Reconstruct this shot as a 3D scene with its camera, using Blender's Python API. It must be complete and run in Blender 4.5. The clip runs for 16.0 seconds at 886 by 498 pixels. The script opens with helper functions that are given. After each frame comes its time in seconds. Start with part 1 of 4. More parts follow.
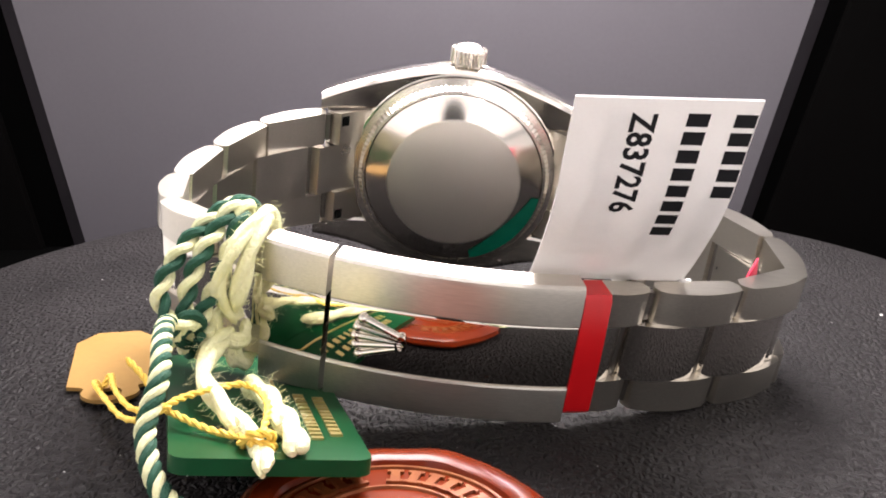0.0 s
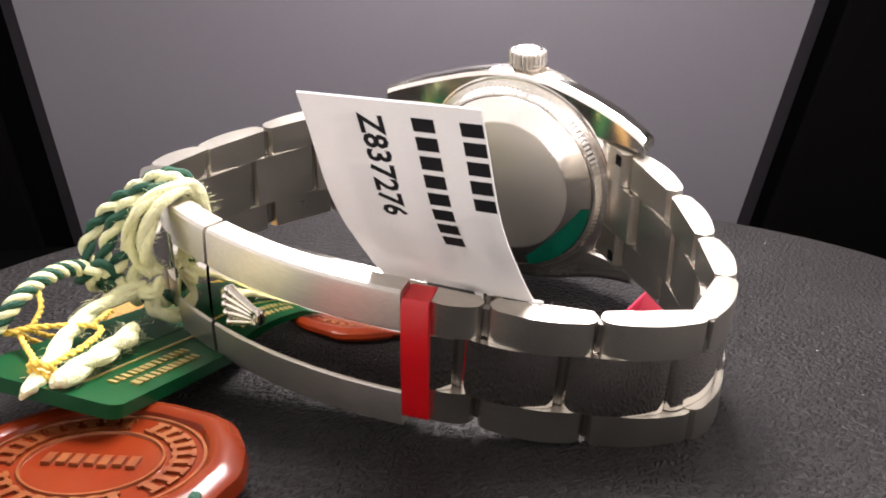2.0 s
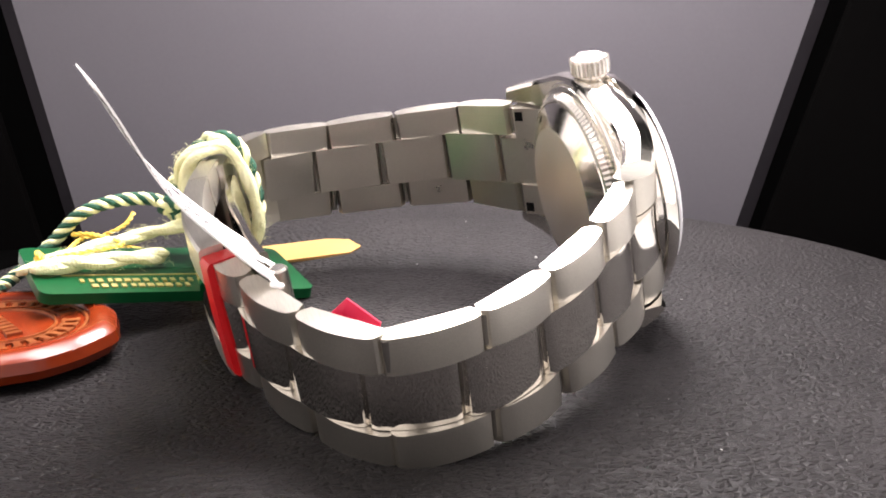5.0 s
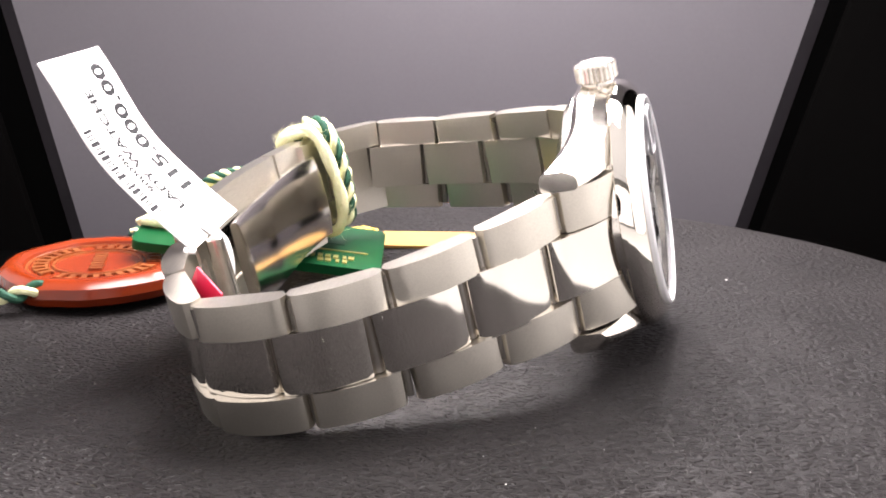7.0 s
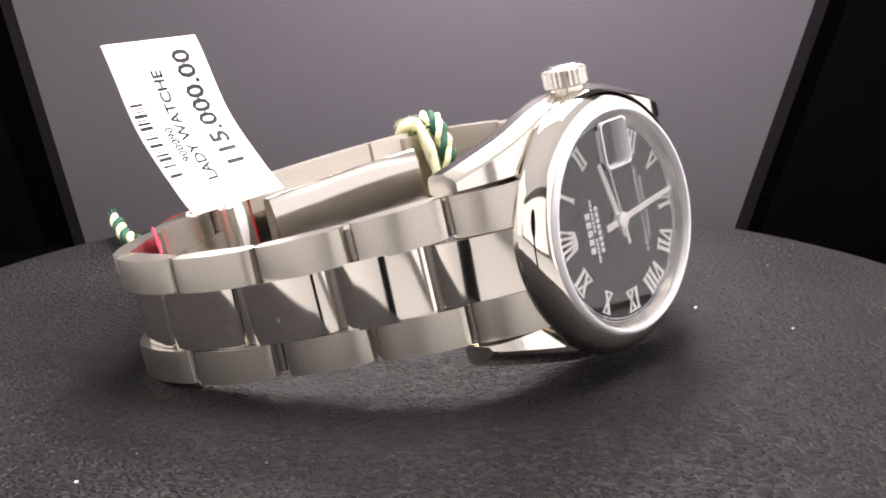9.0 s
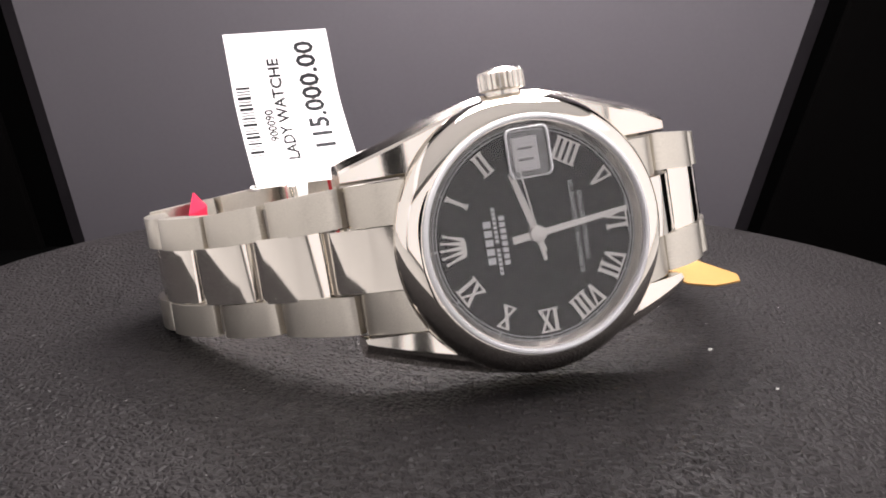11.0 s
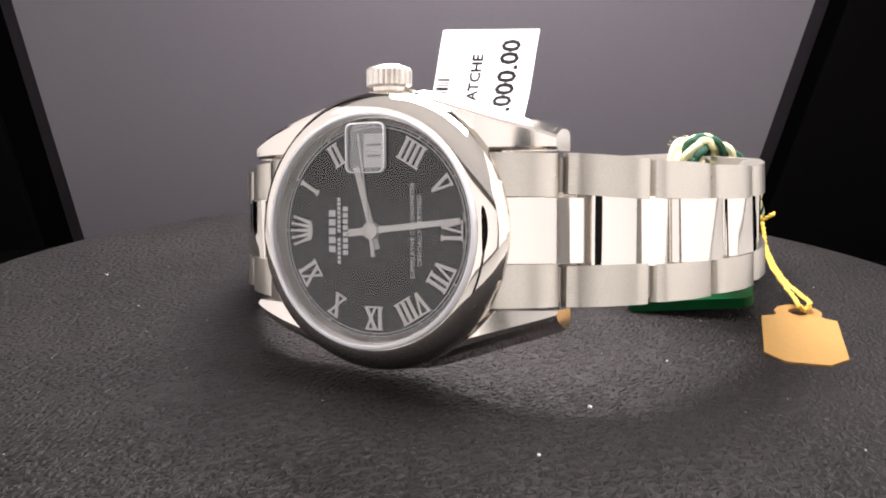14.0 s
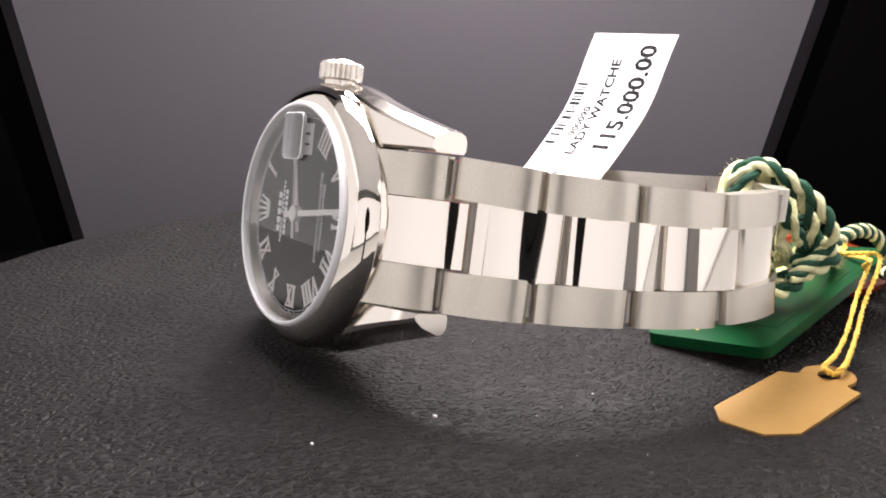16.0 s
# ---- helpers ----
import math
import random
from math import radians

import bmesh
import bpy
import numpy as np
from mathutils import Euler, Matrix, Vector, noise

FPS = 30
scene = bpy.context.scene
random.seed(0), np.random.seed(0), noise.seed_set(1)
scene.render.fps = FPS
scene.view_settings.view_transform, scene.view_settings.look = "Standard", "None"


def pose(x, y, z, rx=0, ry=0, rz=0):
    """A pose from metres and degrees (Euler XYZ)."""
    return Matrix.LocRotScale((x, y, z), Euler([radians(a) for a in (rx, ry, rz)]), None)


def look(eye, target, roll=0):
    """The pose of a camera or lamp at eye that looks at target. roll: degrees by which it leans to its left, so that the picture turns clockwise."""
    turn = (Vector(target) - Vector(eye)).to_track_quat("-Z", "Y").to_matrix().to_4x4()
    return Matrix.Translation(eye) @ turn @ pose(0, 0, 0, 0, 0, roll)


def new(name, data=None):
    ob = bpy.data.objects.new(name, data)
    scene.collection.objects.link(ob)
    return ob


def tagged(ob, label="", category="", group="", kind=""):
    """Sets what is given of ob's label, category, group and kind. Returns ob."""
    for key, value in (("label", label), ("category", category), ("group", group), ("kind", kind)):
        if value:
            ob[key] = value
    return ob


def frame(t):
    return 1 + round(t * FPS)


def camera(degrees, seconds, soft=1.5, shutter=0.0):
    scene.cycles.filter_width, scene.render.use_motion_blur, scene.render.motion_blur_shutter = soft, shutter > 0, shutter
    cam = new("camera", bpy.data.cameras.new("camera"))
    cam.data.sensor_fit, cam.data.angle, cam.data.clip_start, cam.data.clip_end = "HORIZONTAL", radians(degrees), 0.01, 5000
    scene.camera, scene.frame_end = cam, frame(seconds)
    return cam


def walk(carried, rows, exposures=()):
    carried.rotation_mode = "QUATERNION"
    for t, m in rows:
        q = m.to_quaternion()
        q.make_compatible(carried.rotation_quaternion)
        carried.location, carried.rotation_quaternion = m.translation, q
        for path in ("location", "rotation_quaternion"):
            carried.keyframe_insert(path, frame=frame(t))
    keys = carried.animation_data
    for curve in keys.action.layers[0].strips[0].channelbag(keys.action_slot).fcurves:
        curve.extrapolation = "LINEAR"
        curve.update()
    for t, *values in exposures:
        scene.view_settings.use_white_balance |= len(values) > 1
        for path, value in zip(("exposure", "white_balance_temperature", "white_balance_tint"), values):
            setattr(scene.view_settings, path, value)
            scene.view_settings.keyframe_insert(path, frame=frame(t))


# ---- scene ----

# ---------------------------------------------------------------- camera
TURN = 14.8133          # degrees a second, clockwise from above
CLIP = 16.0
cam = camera(44.56, CLIP, soft=1.9)
EYE = pose(0, -0.14, 0.04705, 75.02, 0, 1.006) @ pose(0, 0, 0, 0, 0, 0.383)
walk(cam, [(0.0, EYE), (CLIP, EYE)], exposures=[(0.0, -0.32), (2.5, -0.46), (4.2, -0.24), (7.2, 0.02), (8.6, -0.3), (9.2, -0.5), (11.5, -0.72), (12.5, -0.68), (14.0, -0.56), (CLIP, -0.74)])

# ---------------------------------------------------------------- light
world = bpy.data.worlds.new("room_air")
scene.world = world
world.use_nodes = True
world.node_tree.nodes["Background"].inputs[0].default_value = (0.9, 0.92, 1.0, 1)
world.node_tree.nodes["Background"].inputs[1].default_value = 0.01


def area_lamp(name, eye, target, w, h, watts, colour=(1, 1, 1)):
    d = bpy.data.lights.new(name, "AREA")
    d.shape, d.size, d.size_y, d.energy, d.color = "RECTANGLE", w, h, watts, colour
    ob = new(name, d)
    ob.matrix_world = look(eye, target)
    return ob


LAMP = (1.0, 0.925, 0.925)
area_lamp("overhead_softbox", (0.008, 0.03, 0.165), (0, 0.005, 0), 0.14, 0.07, 1.4, LAMP)
area_lamp("backdrop_lamp", (0.012, 0.11, 0.135), (0.008, 0.09, 0), 0.07, 0.05, 1.0, LAMP)
area_lamp("ceiling_softbox", (0.0, -0.21, 0.46), (0, -0.20, 0.0), 1.30, 0.80, 2.8, LAMP)
area_lamp("front_softbox", (0.0, -0.62, 0.17), (0, 0, 0.03), 1.36, 0.36, 2.75, LAMP)
area_lamp("left_softbox", (-0.52, 0.0, 0.19), (0, 0.0, 0.03), 0.95, 0.48, 2.3, LAMP)
area_lamp("right_softbox", (0.48, 0.08, 0.19), (0.02, 0.05, 0.03), 0.95, 0.46, 2.8, LAMP)

# ---------------------------------------------------------------- materials


def material(name, colour, rough=0.5, metal=0.0):
    m = bpy.data.materials.new(name)
    m.use_nodes = True
    b = m.node_tree.nodes["Principled BSDF"]
    b.inputs["Base Color"].default_value = (*colour, 1)
    b.inputs["Roughness"].default_value = rough
    b.inputs["Metallic"].default_value = metal
    return m, m.node_tree, b


def add(nt, kind, **kw):
    n = nt.nodes.new(kind)
    for k, v in kw.items():
        n.inputs[k.replace("_", " ")].default_value = v
    return n


def coords(nt, scale=(1, 1, 1)):
    c = nt.nodes.new("ShaderNodeTexCoord")
    mp = nt.nodes.new("ShaderNodeMapping")
    mp.inputs["Scale"].default_value = scale
    nt.links.new(c.outputs["Object"], mp.inputs["Vector"])
    return mp.outputs["Vector"]


def ramp(nt, src, a, b, lo=0.3, hi=0.7):
    r = nt.nodes.new("ShaderNodeValToRGB")
    r.color_ramp.elements[0].position, r.color_ramp.elements[1].position = lo, hi
    r.color_ramp.elements[0].color, r.color_ramp.elements[1].color = (*a, 1), (*b, 1)
    nt.links.new(src, r.inputs[0])
    return r.outputs[0]


def to_range(nt, src, lo, hi):
    r = nt.nodes.new("ShaderNodeMapRange")
    r.inputs[3].default_value, r.inputs[4].default_value = lo, hi
    nt.links.new(src, r.inputs[0])
    return r.outputs[0]


def bump(nt, b, src, strength, dist):
    n = nt.nodes.new("ShaderNodeBump")
    n.inputs["Strength"].default_value, n.inputs["Distance"].default_value = strength, dist
    nt.links.new(src, n.inputs["Height"])
    nt.links.new(n.outputs[0], b.inputs["Normal"])
    return n


def grainy(name, c1, c2, rough, scale, strength=0.2, dist=0.0002, metal=0.0, r_var=0.1):
    """A plain surface with grain at two scales."""
    m, nt, b = material(name, c1, rough, metal)
    v = coords(nt)
    n1, n2 = add(nt, "ShaderNodeTexNoise", Scale=scale, Detail=5.0), add(nt, "ShaderNodeTexNoise", Scale=scale * 0.12, Detail=3.0)
    mx = nt.nodes.new("ShaderNodeMath")
    mx.operation = "ADD"
    for n in (n1, n2):
        nt.links.new(v, n.inputs["Vector"])
    h = nt.nodes.new("ShaderNodeMath")
    h.operation = "MULTIPLY"
    h.inputs[1].default_value = 0.5
    nt.links.new(n1.outputs[0], mx.inputs[0])
    nt.links.new(n2.outputs[0], mx.inputs[1])
    nt.links.new(mx.outputs[0], h.inputs[0])
    nt.links.new(ramp(nt, h.outputs[0], c1, c2), b.inputs["Base Color"])
    nt.links.new(to_range(nt, n2.outputs[0], rough - r_var, rough + r_var), b.inputs["Roughness"])
    bump(nt, b, n1.outputs[0], strength, dist)
    return m


def steel(name, rough, brush=None, strength=0.12, colour=(0.77, 0.73, 0.67), aniso=0.0):
    """Stainless steel; brush: stretch of the brushing lines along each axis."""
    m, nt, b = material(name, colour, rough, 1.0)
    v2 = coords(nt)
    smudge = add(nt, "ShaderNodeTexNoise", Scale=180.0, Detail=4.0)
    nt.links.new(v2, smudge.inputs["Vector"])
    nt.links.new(to_range(nt, smudge.outputs[0], rough * 0.75, rough * 1.3), b.inputs["Roughness"])
    if aniso:       # brushed along the band: the gloss spreads upright
        up = nt.nodes.new("ShaderNodeCombineXYZ")
        up.inputs[2].default_value = 1.0
        nt.links.new(up.outputs[0], b.inputs["Tangent"])
        b.inputs["Anisotropic"].default_value = aniso
    if brush:
        n = add(nt, "ShaderNodeTexNoise", Scale=1.0, Detail=3.0)
        nt.links.new(coords(nt, brush), n.inputs["Vector"])
        bump(nt, b, n.outputs[0], strength, 0.00005)
        nt.links.new(ramp(nt, n.outputs[0], tuple(c * 0.9 for c in colour), tuple(min(1, c * 1.06) for c in colour)), b.inputs["Base Color"])
    return m


STEEL_BRUSHED = steel("brushed_steel", 0.30, (400, 9000, 9000), 0.16, (0.60, 0.565, 0.50), 0.35)
STEEL_SIDE = steel("satin_steel", 0.24, (700, 700, 700), 0.05)
STEEL_POLISH = steel("polished_steel", 0.045)
STEEL_LINK = steel("polished_link_steel", 0.055)
STEEL_CASE = steel("polished_case_steel", 0.13)
STEEL_BLADE = steel("buffed_steel", 0.13, None, 0, (0.56, 0.53, 0.49))
STEEL_SATIN = steel("satin_back_steel", 0.42, None, 0, (0.56, 0.53, 0.49))
STEEL_COVER = steel("brushed_cover_steel", 0.38, (400, 9000, 9000), 0.16, (0.64, 0.605, 0.545), 0.7)
# pin steel darkened in its colour for the shade between links
STEEL_SHADED = steel("shadowed_steel", 0.35, None, 0, (0.30, 0.28, 0.26))


def leather_material():
    m, nt, b = material("black_leather", (0.03, 0.027, 0.027), 0.5)
    b.inputs["Specular IOR Level"].default_value = 0.13
    v = coords(nt)
    warp = add(nt, "ShaderNodeTexNoise", Scale=700.0, Detail=3.0)
    nt.links.new(v, warp.inputs["Vector"])
    mixv = nt.nodes.new("ShaderNodeVectorMath")
    mixv.operation = "MULTIPLY_ADD"
    mixv.inputs[1].default_value = (0.0012, 0.0012, 0.0012)
    nt.links.new(warp.outputs["Color"], mixv.inputs[0])
    nt.links.new(v, mixv.inputs[2])
    stretch = nt.nodes.new("ShaderNodeMapping")
    stretch.inputs["Scale"].default_value = (1.0, 0.6, 1.0)
    nt.links.new(mixv.outputs[0], stretch.inputs["Vector"])
    vor = add(nt, "ShaderNodeTexVoronoi", Scale=1250.0)
    vor.feature = "DISTANCE_TO_EDGE"
    nt.links.new(stretch.outputs[0], vor.inputs["Vector"])
    big = add(nt, "ShaderNodeTexNoise", Scale=45.0, Detail=4.0)
    nt.links.new(v, big.inputs["Vector"])
    nt.links.new(ramp(nt, big.outputs[0], (0.008, 0.007, 0.0073), (0.0145, 0.0127, 0.0132)), b.inputs["Base Color"])
    nt.links.new(to_range(nt, big.outputs[0], 0.42, 0.56), b.inputs["Roughness"])
    sm = nt.nodes.new("ShaderNodeMapRange")
    sm.interpolation_type = "SMOOTHSTEP"
    sm.inputs[2].default_value = 0.42
    nt.links.new(vor.outputs["Distance"], sm.inputs[0])
    bump(nt, b, sm.outputs[0], 1.0, 0.00034)
    return m


LEATHER = leather_material()


def matt(m):
    m.node_tree.nodes["Principled BSDF"].inputs["Specular IOR Level"].default_value = 0.02
    return m


BACKDROP = grainy("grey_backdrop", (0.045, 0.0412, 0.0485), (0.051, 0.0465, 0.0545), 0.75, 900, 0.05)
BLACK_CLOTH = matt(grainy("black_cloth", (0.0002, 0.0002, 0.0002), (0.0004, 0.0004, 0.0004), 0.95, 900, 0.2))
MOULDING = matt(grainy("dark_moulding", (0.014, 0.0125, 0.0145), (0.018, 0.016, 0.0185), 0.8, 300, 0.05))
WING = matt(grainy("charcoal_panel", (0.0005, 0.0004, 0.0004), (0.0008, 0.0007, 0.0007), 0.85, 60, 0.05))
DARK_SCREEN = matt(grainy("dark_screen", (0.0014, 0.0012, 0.0013), (0.002, 0.0018, 0.0019), 0.8, 60, 0.1))
TABLE = grainy("white_table", (0.66, 0.65, 0.63), (0.74, 0.73, 0.71), 0.45, 120, 0.05)
GREY_WALL = grainy("grey_wall", (0.30, 0.297, 0.29), (0.35, 0.347, 0.34), 0.8, 40, 0.05)
PAPER = grainy("white_card", (0.80, 0.79, 0.78), (0.84, 0.83, 0.82), 0.6, 2500, 0.08, 0.00005)


def let_light_through(m, share):
    """Thin paper: part of the light passes and scatters out on the other side."""
    nt = m.node_tree
    b, out = nt.nodes["Principled BSDF"], nt.nodes["Material Output"]
    tl, mx = nt.nodes.new("ShaderNodeBsdfTranslucent"), nt.nodes.new("ShaderNodeMixShader")
    tl.inputs[0].default_value = (0.86, 0.83, 0.80, 1)
    mx.inputs[0].default_value = share
    nt.links.new(b.outputs[0], mx.inputs[1])
    nt.links.new(tl.outputs[0], mx.inputs[2])
    nt.links.new(mx.outputs[0], out.inputs["Surface"])
    return m


def sheen(m, level):
    m.node_tree.nodes["Principled BSDF"].inputs["Specular IOR Level"].default_value = level
    return m


let_light_through(PAPER, 0.15)
INK = sheen(material("black_ink", (0.012, 0.012, 0.014), 0.6)[0], 0.12)
GREEN = sheen(grainy("green_plastic", (0.002, 0.042, 0.013), (0.005, 0.06, 0.02), 0.30, 300, 0.05), 0.13)
GOLD_FOIL = grainy("gold_foil", (0.55, 0.42, 0.16), (0.68, 0.54, 0.24), 0.35, 900, 0.1, 0.0001, 0.9)
GOLD_CARD = grainy("gold_card", (0.33, 0.185, 0.05), (0.39, 0.225, 0.066), 0.45, 1200, 0.06, 0.00005, 0.25)
WAX = sheen(grainy("red_wax", (0.125, 0.013, 0.003), (0.185, 0.025, 0.005), 0.24, 150, 0.15, 0.0003), 0.3)
WAX_GOLD = grainy("worn_gold_on_wax", (0.15, 0.02, 0.005), (0.30, 0.10, 0.026), 0.35, 700, 0.2, 0.0002, 0.35)
CORD_GREEN = grainy("dark_green_yarn", (0.004, 0.045, 0.025), (0.008, 0.075, 0.04), 0.8, 3000, 0.6, 0.0003)
CORD_PALE = grainy("pale_yellow_yarn", (0.66, 0.66, 0.34), (0.80, 0.79, 0.52), 0.85, 3000, 0.6, 0.0003)
YARN_WHITE = grainy("cream_yarn", (0.70, 0.70, 0.36), (0.84, 0.82, 0.56), 0.85, 2500, 0.7, 0.0004)
YELLOW = grainy("yellow_string", (0.78, 0.50, 0.06), (0.88, 0.62, 0.14), 0.8, 3000, 0.6, 0.0003)
RED_TAPE = grainy("red_tape", (0.50, 0.004, 0.008), (0.58, 0.008, 0.012), 0.3, 400, 0.08, 0.0001)
RED_PAPER = grainy("crimson_paper", (0.58, 0.008, 0.05), (0.66, 0.012, 0.07), 0.5, 600, 0.1, 0.0001)
TEAL = grainy("green_film", (0.0, 0.075, 0.045), (0.003, 0.11, 0.065), 0.2, 400, 0.05)
DIAL_BLACK = matt(grainy("black_dial", (0.0015, 0.0015, 0.002), (0.0022, 0.0022, 0.0027), 0.6, 900, 0.0))
DIAL_WHITE = material("dial_print", (0.82, 0.82, 0.84), 0.4)[0]
APPLIED = grainy("applied_numerals", (0.80, 0.78, 0.75), (0.86, 0.84, 0.81), 0.35, 900, 0.0, 0.0001, 0.15)
CRYSTAL_EDGE = material("ground_crystal_edge", (0.84, 0.84, 0.86), 0.15)[0]
DUST = material("dust", (0.75, 0.75, 0.72), 0.9)[0]
BLACK_PLASTIC = matt(grainy("black_plastic", (0.004, 0.004, 0.004), (0.006, 0.006, 0.006), 0.6, 500, 0.1))


def crystal_material():
    m = bpy.data.materials.new("sapphire_crystal")
    m.use_nodes = True
    nt = m.node_tree
    nt.nodes.remove(nt.nodes["Principled BSDF"])
    out = nt.nodes["Material Output"]
    tr, gl, fr = nt.nodes.new("ShaderNodeBsdfTransparent"), nt.nodes.new("ShaderNodeBsdfGlossy"), nt.nodes.new("ShaderNodeFresnel")
    tr.inputs[0].default_value = (0.97, 0.97, 0.98, 1)
    gl.inputs["Roughness"].default_value = 0.01
    fr.inputs[0].default_value = 1.74
    mx = nt.nodes.new("ShaderNodeMixShader")
    nt.links.new(fr.outputs[0], mx.inputs[0])
    nt.links.new(tr.outputs[0], mx.inputs[1])
    nt.links.new(gl.outputs[0], mx.inputs[2])
    nt.links.new(mx.outputs[0], out.inputs["Surface"])
    return m


CRYSTAL = crystal_material()

# ---------------------------------------------------------------- building helpers (millimetres)
THINGS = []
SETTLED = pose(0, 0, 0, 0.042, 0.129, 0.381)      # how the load lies on the turntable at the start


def mesh_from(bm, name, mat, smooth=None):
    bmesh.ops.recalc_face_normals(bm, faces=bm.faces)
    bm.transform(Matrix.Scale(0.001, 4))
    me = bpy.data.meshes.new(name)
    if smooth is not None:
        for f in bm.faces:
            f.smooth = True
        for e in bm.edges:
            if len(e.link_faces) == 2 and e.calc_face_angle(3) > radians(smooth):
                e.smooth = False
    bm.to_mesh(me)
    bm.free()
    for k in (mat if isinstance(mat, tuple) else (mat,)):
        me.materials.append(k)
    return me


def part(name, bm, mat, parent, label="", smooth=35):
    ob = new(name, mesh_from(bm, name, mat, smooth))
    ob.parent = parent
    return tagged(ob, label)


def thing(name, m, label, category, keyed=True, **kw):
    ob = new(name)
    ob.empty_display_size = 0.01
    ob.matrix_world = m
    tagged(ob, label, category, **kw)
    if keyed:
        THINGS.append((ob, m.copy()))
    return ob


def structure(name, bm, mat, label, smooth=None):
    return tagged(new(name, mesh_from(bm, name, mat, smooth)), label, name.split("_")[0], kind="structure")


def box(bm, x0, x1, y0, y1, z0, z1, m=None):
    r = bmesh.ops.create_cube(bm, size=1)
    bmesh.ops.transform(bm, verts=r["verts"], matrix=Matrix.Translation(((x0 + x1) / 2, (y0 + y1) / 2, (z0 + z1) / 2)) @ Matrix.Diagonal((x1 - x0, y1 - y0, z1 - z0, 1)))
    if m:
        bmesh.ops.transform(bm, verts=r["verts"], matrix=m)
    return r["verts"]


def bevelled(bm, w, seg=2, angle=30):
    es = [e for e in bm.edges if len(e.link_faces) == 2 and e.calc_face_angle(0) > radians(angle)]
    bmesh.ops.bevel(bm, geom=es, offset=w, segments=seg, affect="EDGES", profile=0.5, clamp_overlap=True)
    return bm


def prism(bm, pts, lo, hi, axis="z"):
    """A polygon of (a, b) pairs pushed from lo to hi along an axis."""
    put = {"z": lambda a, b, h: (a, b, h), "y": lambda a, b, h: (a, h, b), "x": lambda a, b, h: (h, a, b)}[axis]
    v0, v1 = [bm.verts.new(put(a, b, lo)) for a, b in pts], [bm.verts.new(put(a, b, hi)) for a, b in pts]
    n = len(pts)
    bm.faces.new(v0[::-1])
    bm.faces.new(v1)
    for i in range(n):
        bm.faces.new((v0[i], v0[(i + 1) % n], v1[(i + 1) % n], v1[i]))
    return bm


def lathe(bm, prof, n=96, m=None, closed=False, wave=None):
    """A profile of (radius, height) turned about the y axis; wave(k, r) may change the radius."""
    rings = []
    for r, h in prof:
        if r < 1e-6:
            rings.append([bm.verts.new((0, h, 0))])
        else:
            rings.append([bm.verts.new((math.cos(2 * math.pi * k / n) * (wave(k, r) if wave else r), h, math.sin(2 * math.pi * k / n) * (wave(k, r) if wave else r))) for k in range(n)])
    pairs = list(zip(rings, rings[1:])) + ([(rings[-1], rings[0])] if closed else [])
    for a, b in pairs:
        for k in range(n):
            k2 = (k + 1) % n
            if len(a) == 1 and len(b) == 1:
                continue
            if len(a) == 1:
                bm.faces.new((a[0], b[k], b[k2]))
            elif len(b) == 1:
                bm.faces.new((a[k], a[k2], b[0]))
            else:
                bm.faces.new((a[k], a[k2], b[k2], b[k]))
    if m:
        bmesh.ops.transform(bm, verts=[v for r in rings for v in r], matrix=m)
    return bm


def spline(points, n):
    """Catmull-Rom through the points: n steps a span."""
    p = [Vector(q) for q in points]
    p = [p[0] * 2 - p[1]] + p + [p[-1] * 2 - p[-2]]
    out = []
    for i in range(1, len(p) - 2):
        a, b, c, d = p[i - 1], p[i], p[i + 1], p[i + 2]
        for k in range(n):
            t = k / n
            out.append(0.5 * ((2 * b) + (c - a) * t + (2 * a - 5 * b + 4 * c - d) * t * t + (3 * b - a - 3 * c + d) * t ** 3))
    return out + [p[-2]]


def tube(bm, path, radius, n=8, rough=0.0):
    """A round strand along a path; radius may be a function of the place along it."""
    rings, side = [], None
    for i, c in enumerate(path):
        t = (path[min(i + 1, len(path) - 1)] - path[max(i - 1, 0)]).normalized()
        side = (side - t * side.dot(t)) if side else t.orthogonal()
        side.normalize()
        up = t.cross(side)
        r = radius(i / (len(path) - 1)) if callable(radius) else radius
        rings.append([bm.verts.new(c + (side * math.cos(2 * math.pi * k / n) + up * math.sin(2 * math.pi * k / n)) * r * (1 + rough * random.uniform(-1, 1))) for k in range(n)])
    for a, b in zip(rings, rings[1:]):
        for k in range(n):
            bm.faces.new((a[k], a[(k + 1) % n], b[(k + 1) % n], b[k]))
    bm.faces.new(rings[0][::-1])
    bm.faces.new(rings[-1])
    return bm


def strand(path, lay, turns_per_mm, phase):
    """A strand winding about a path, as in a laid cord."""
    out, side, s = [], None, 0.0
    for i, c in enumerate(path):
        t = (path[min(i + 1, len(path) - 1)] - path[max(i - 1, 0)]).normalized()
        side = (side - t * side.dot(t)) if side else t.orthogonal()
        side.normalize()
        if i:
            s += (path[i] - path[i - 1]).length
        a = 2 * math.pi * turns_per_mm * s + phase
        out.append(c + (side * math.cos(a) + t.cross(side) * math.sin(a)) * lay)
    return out


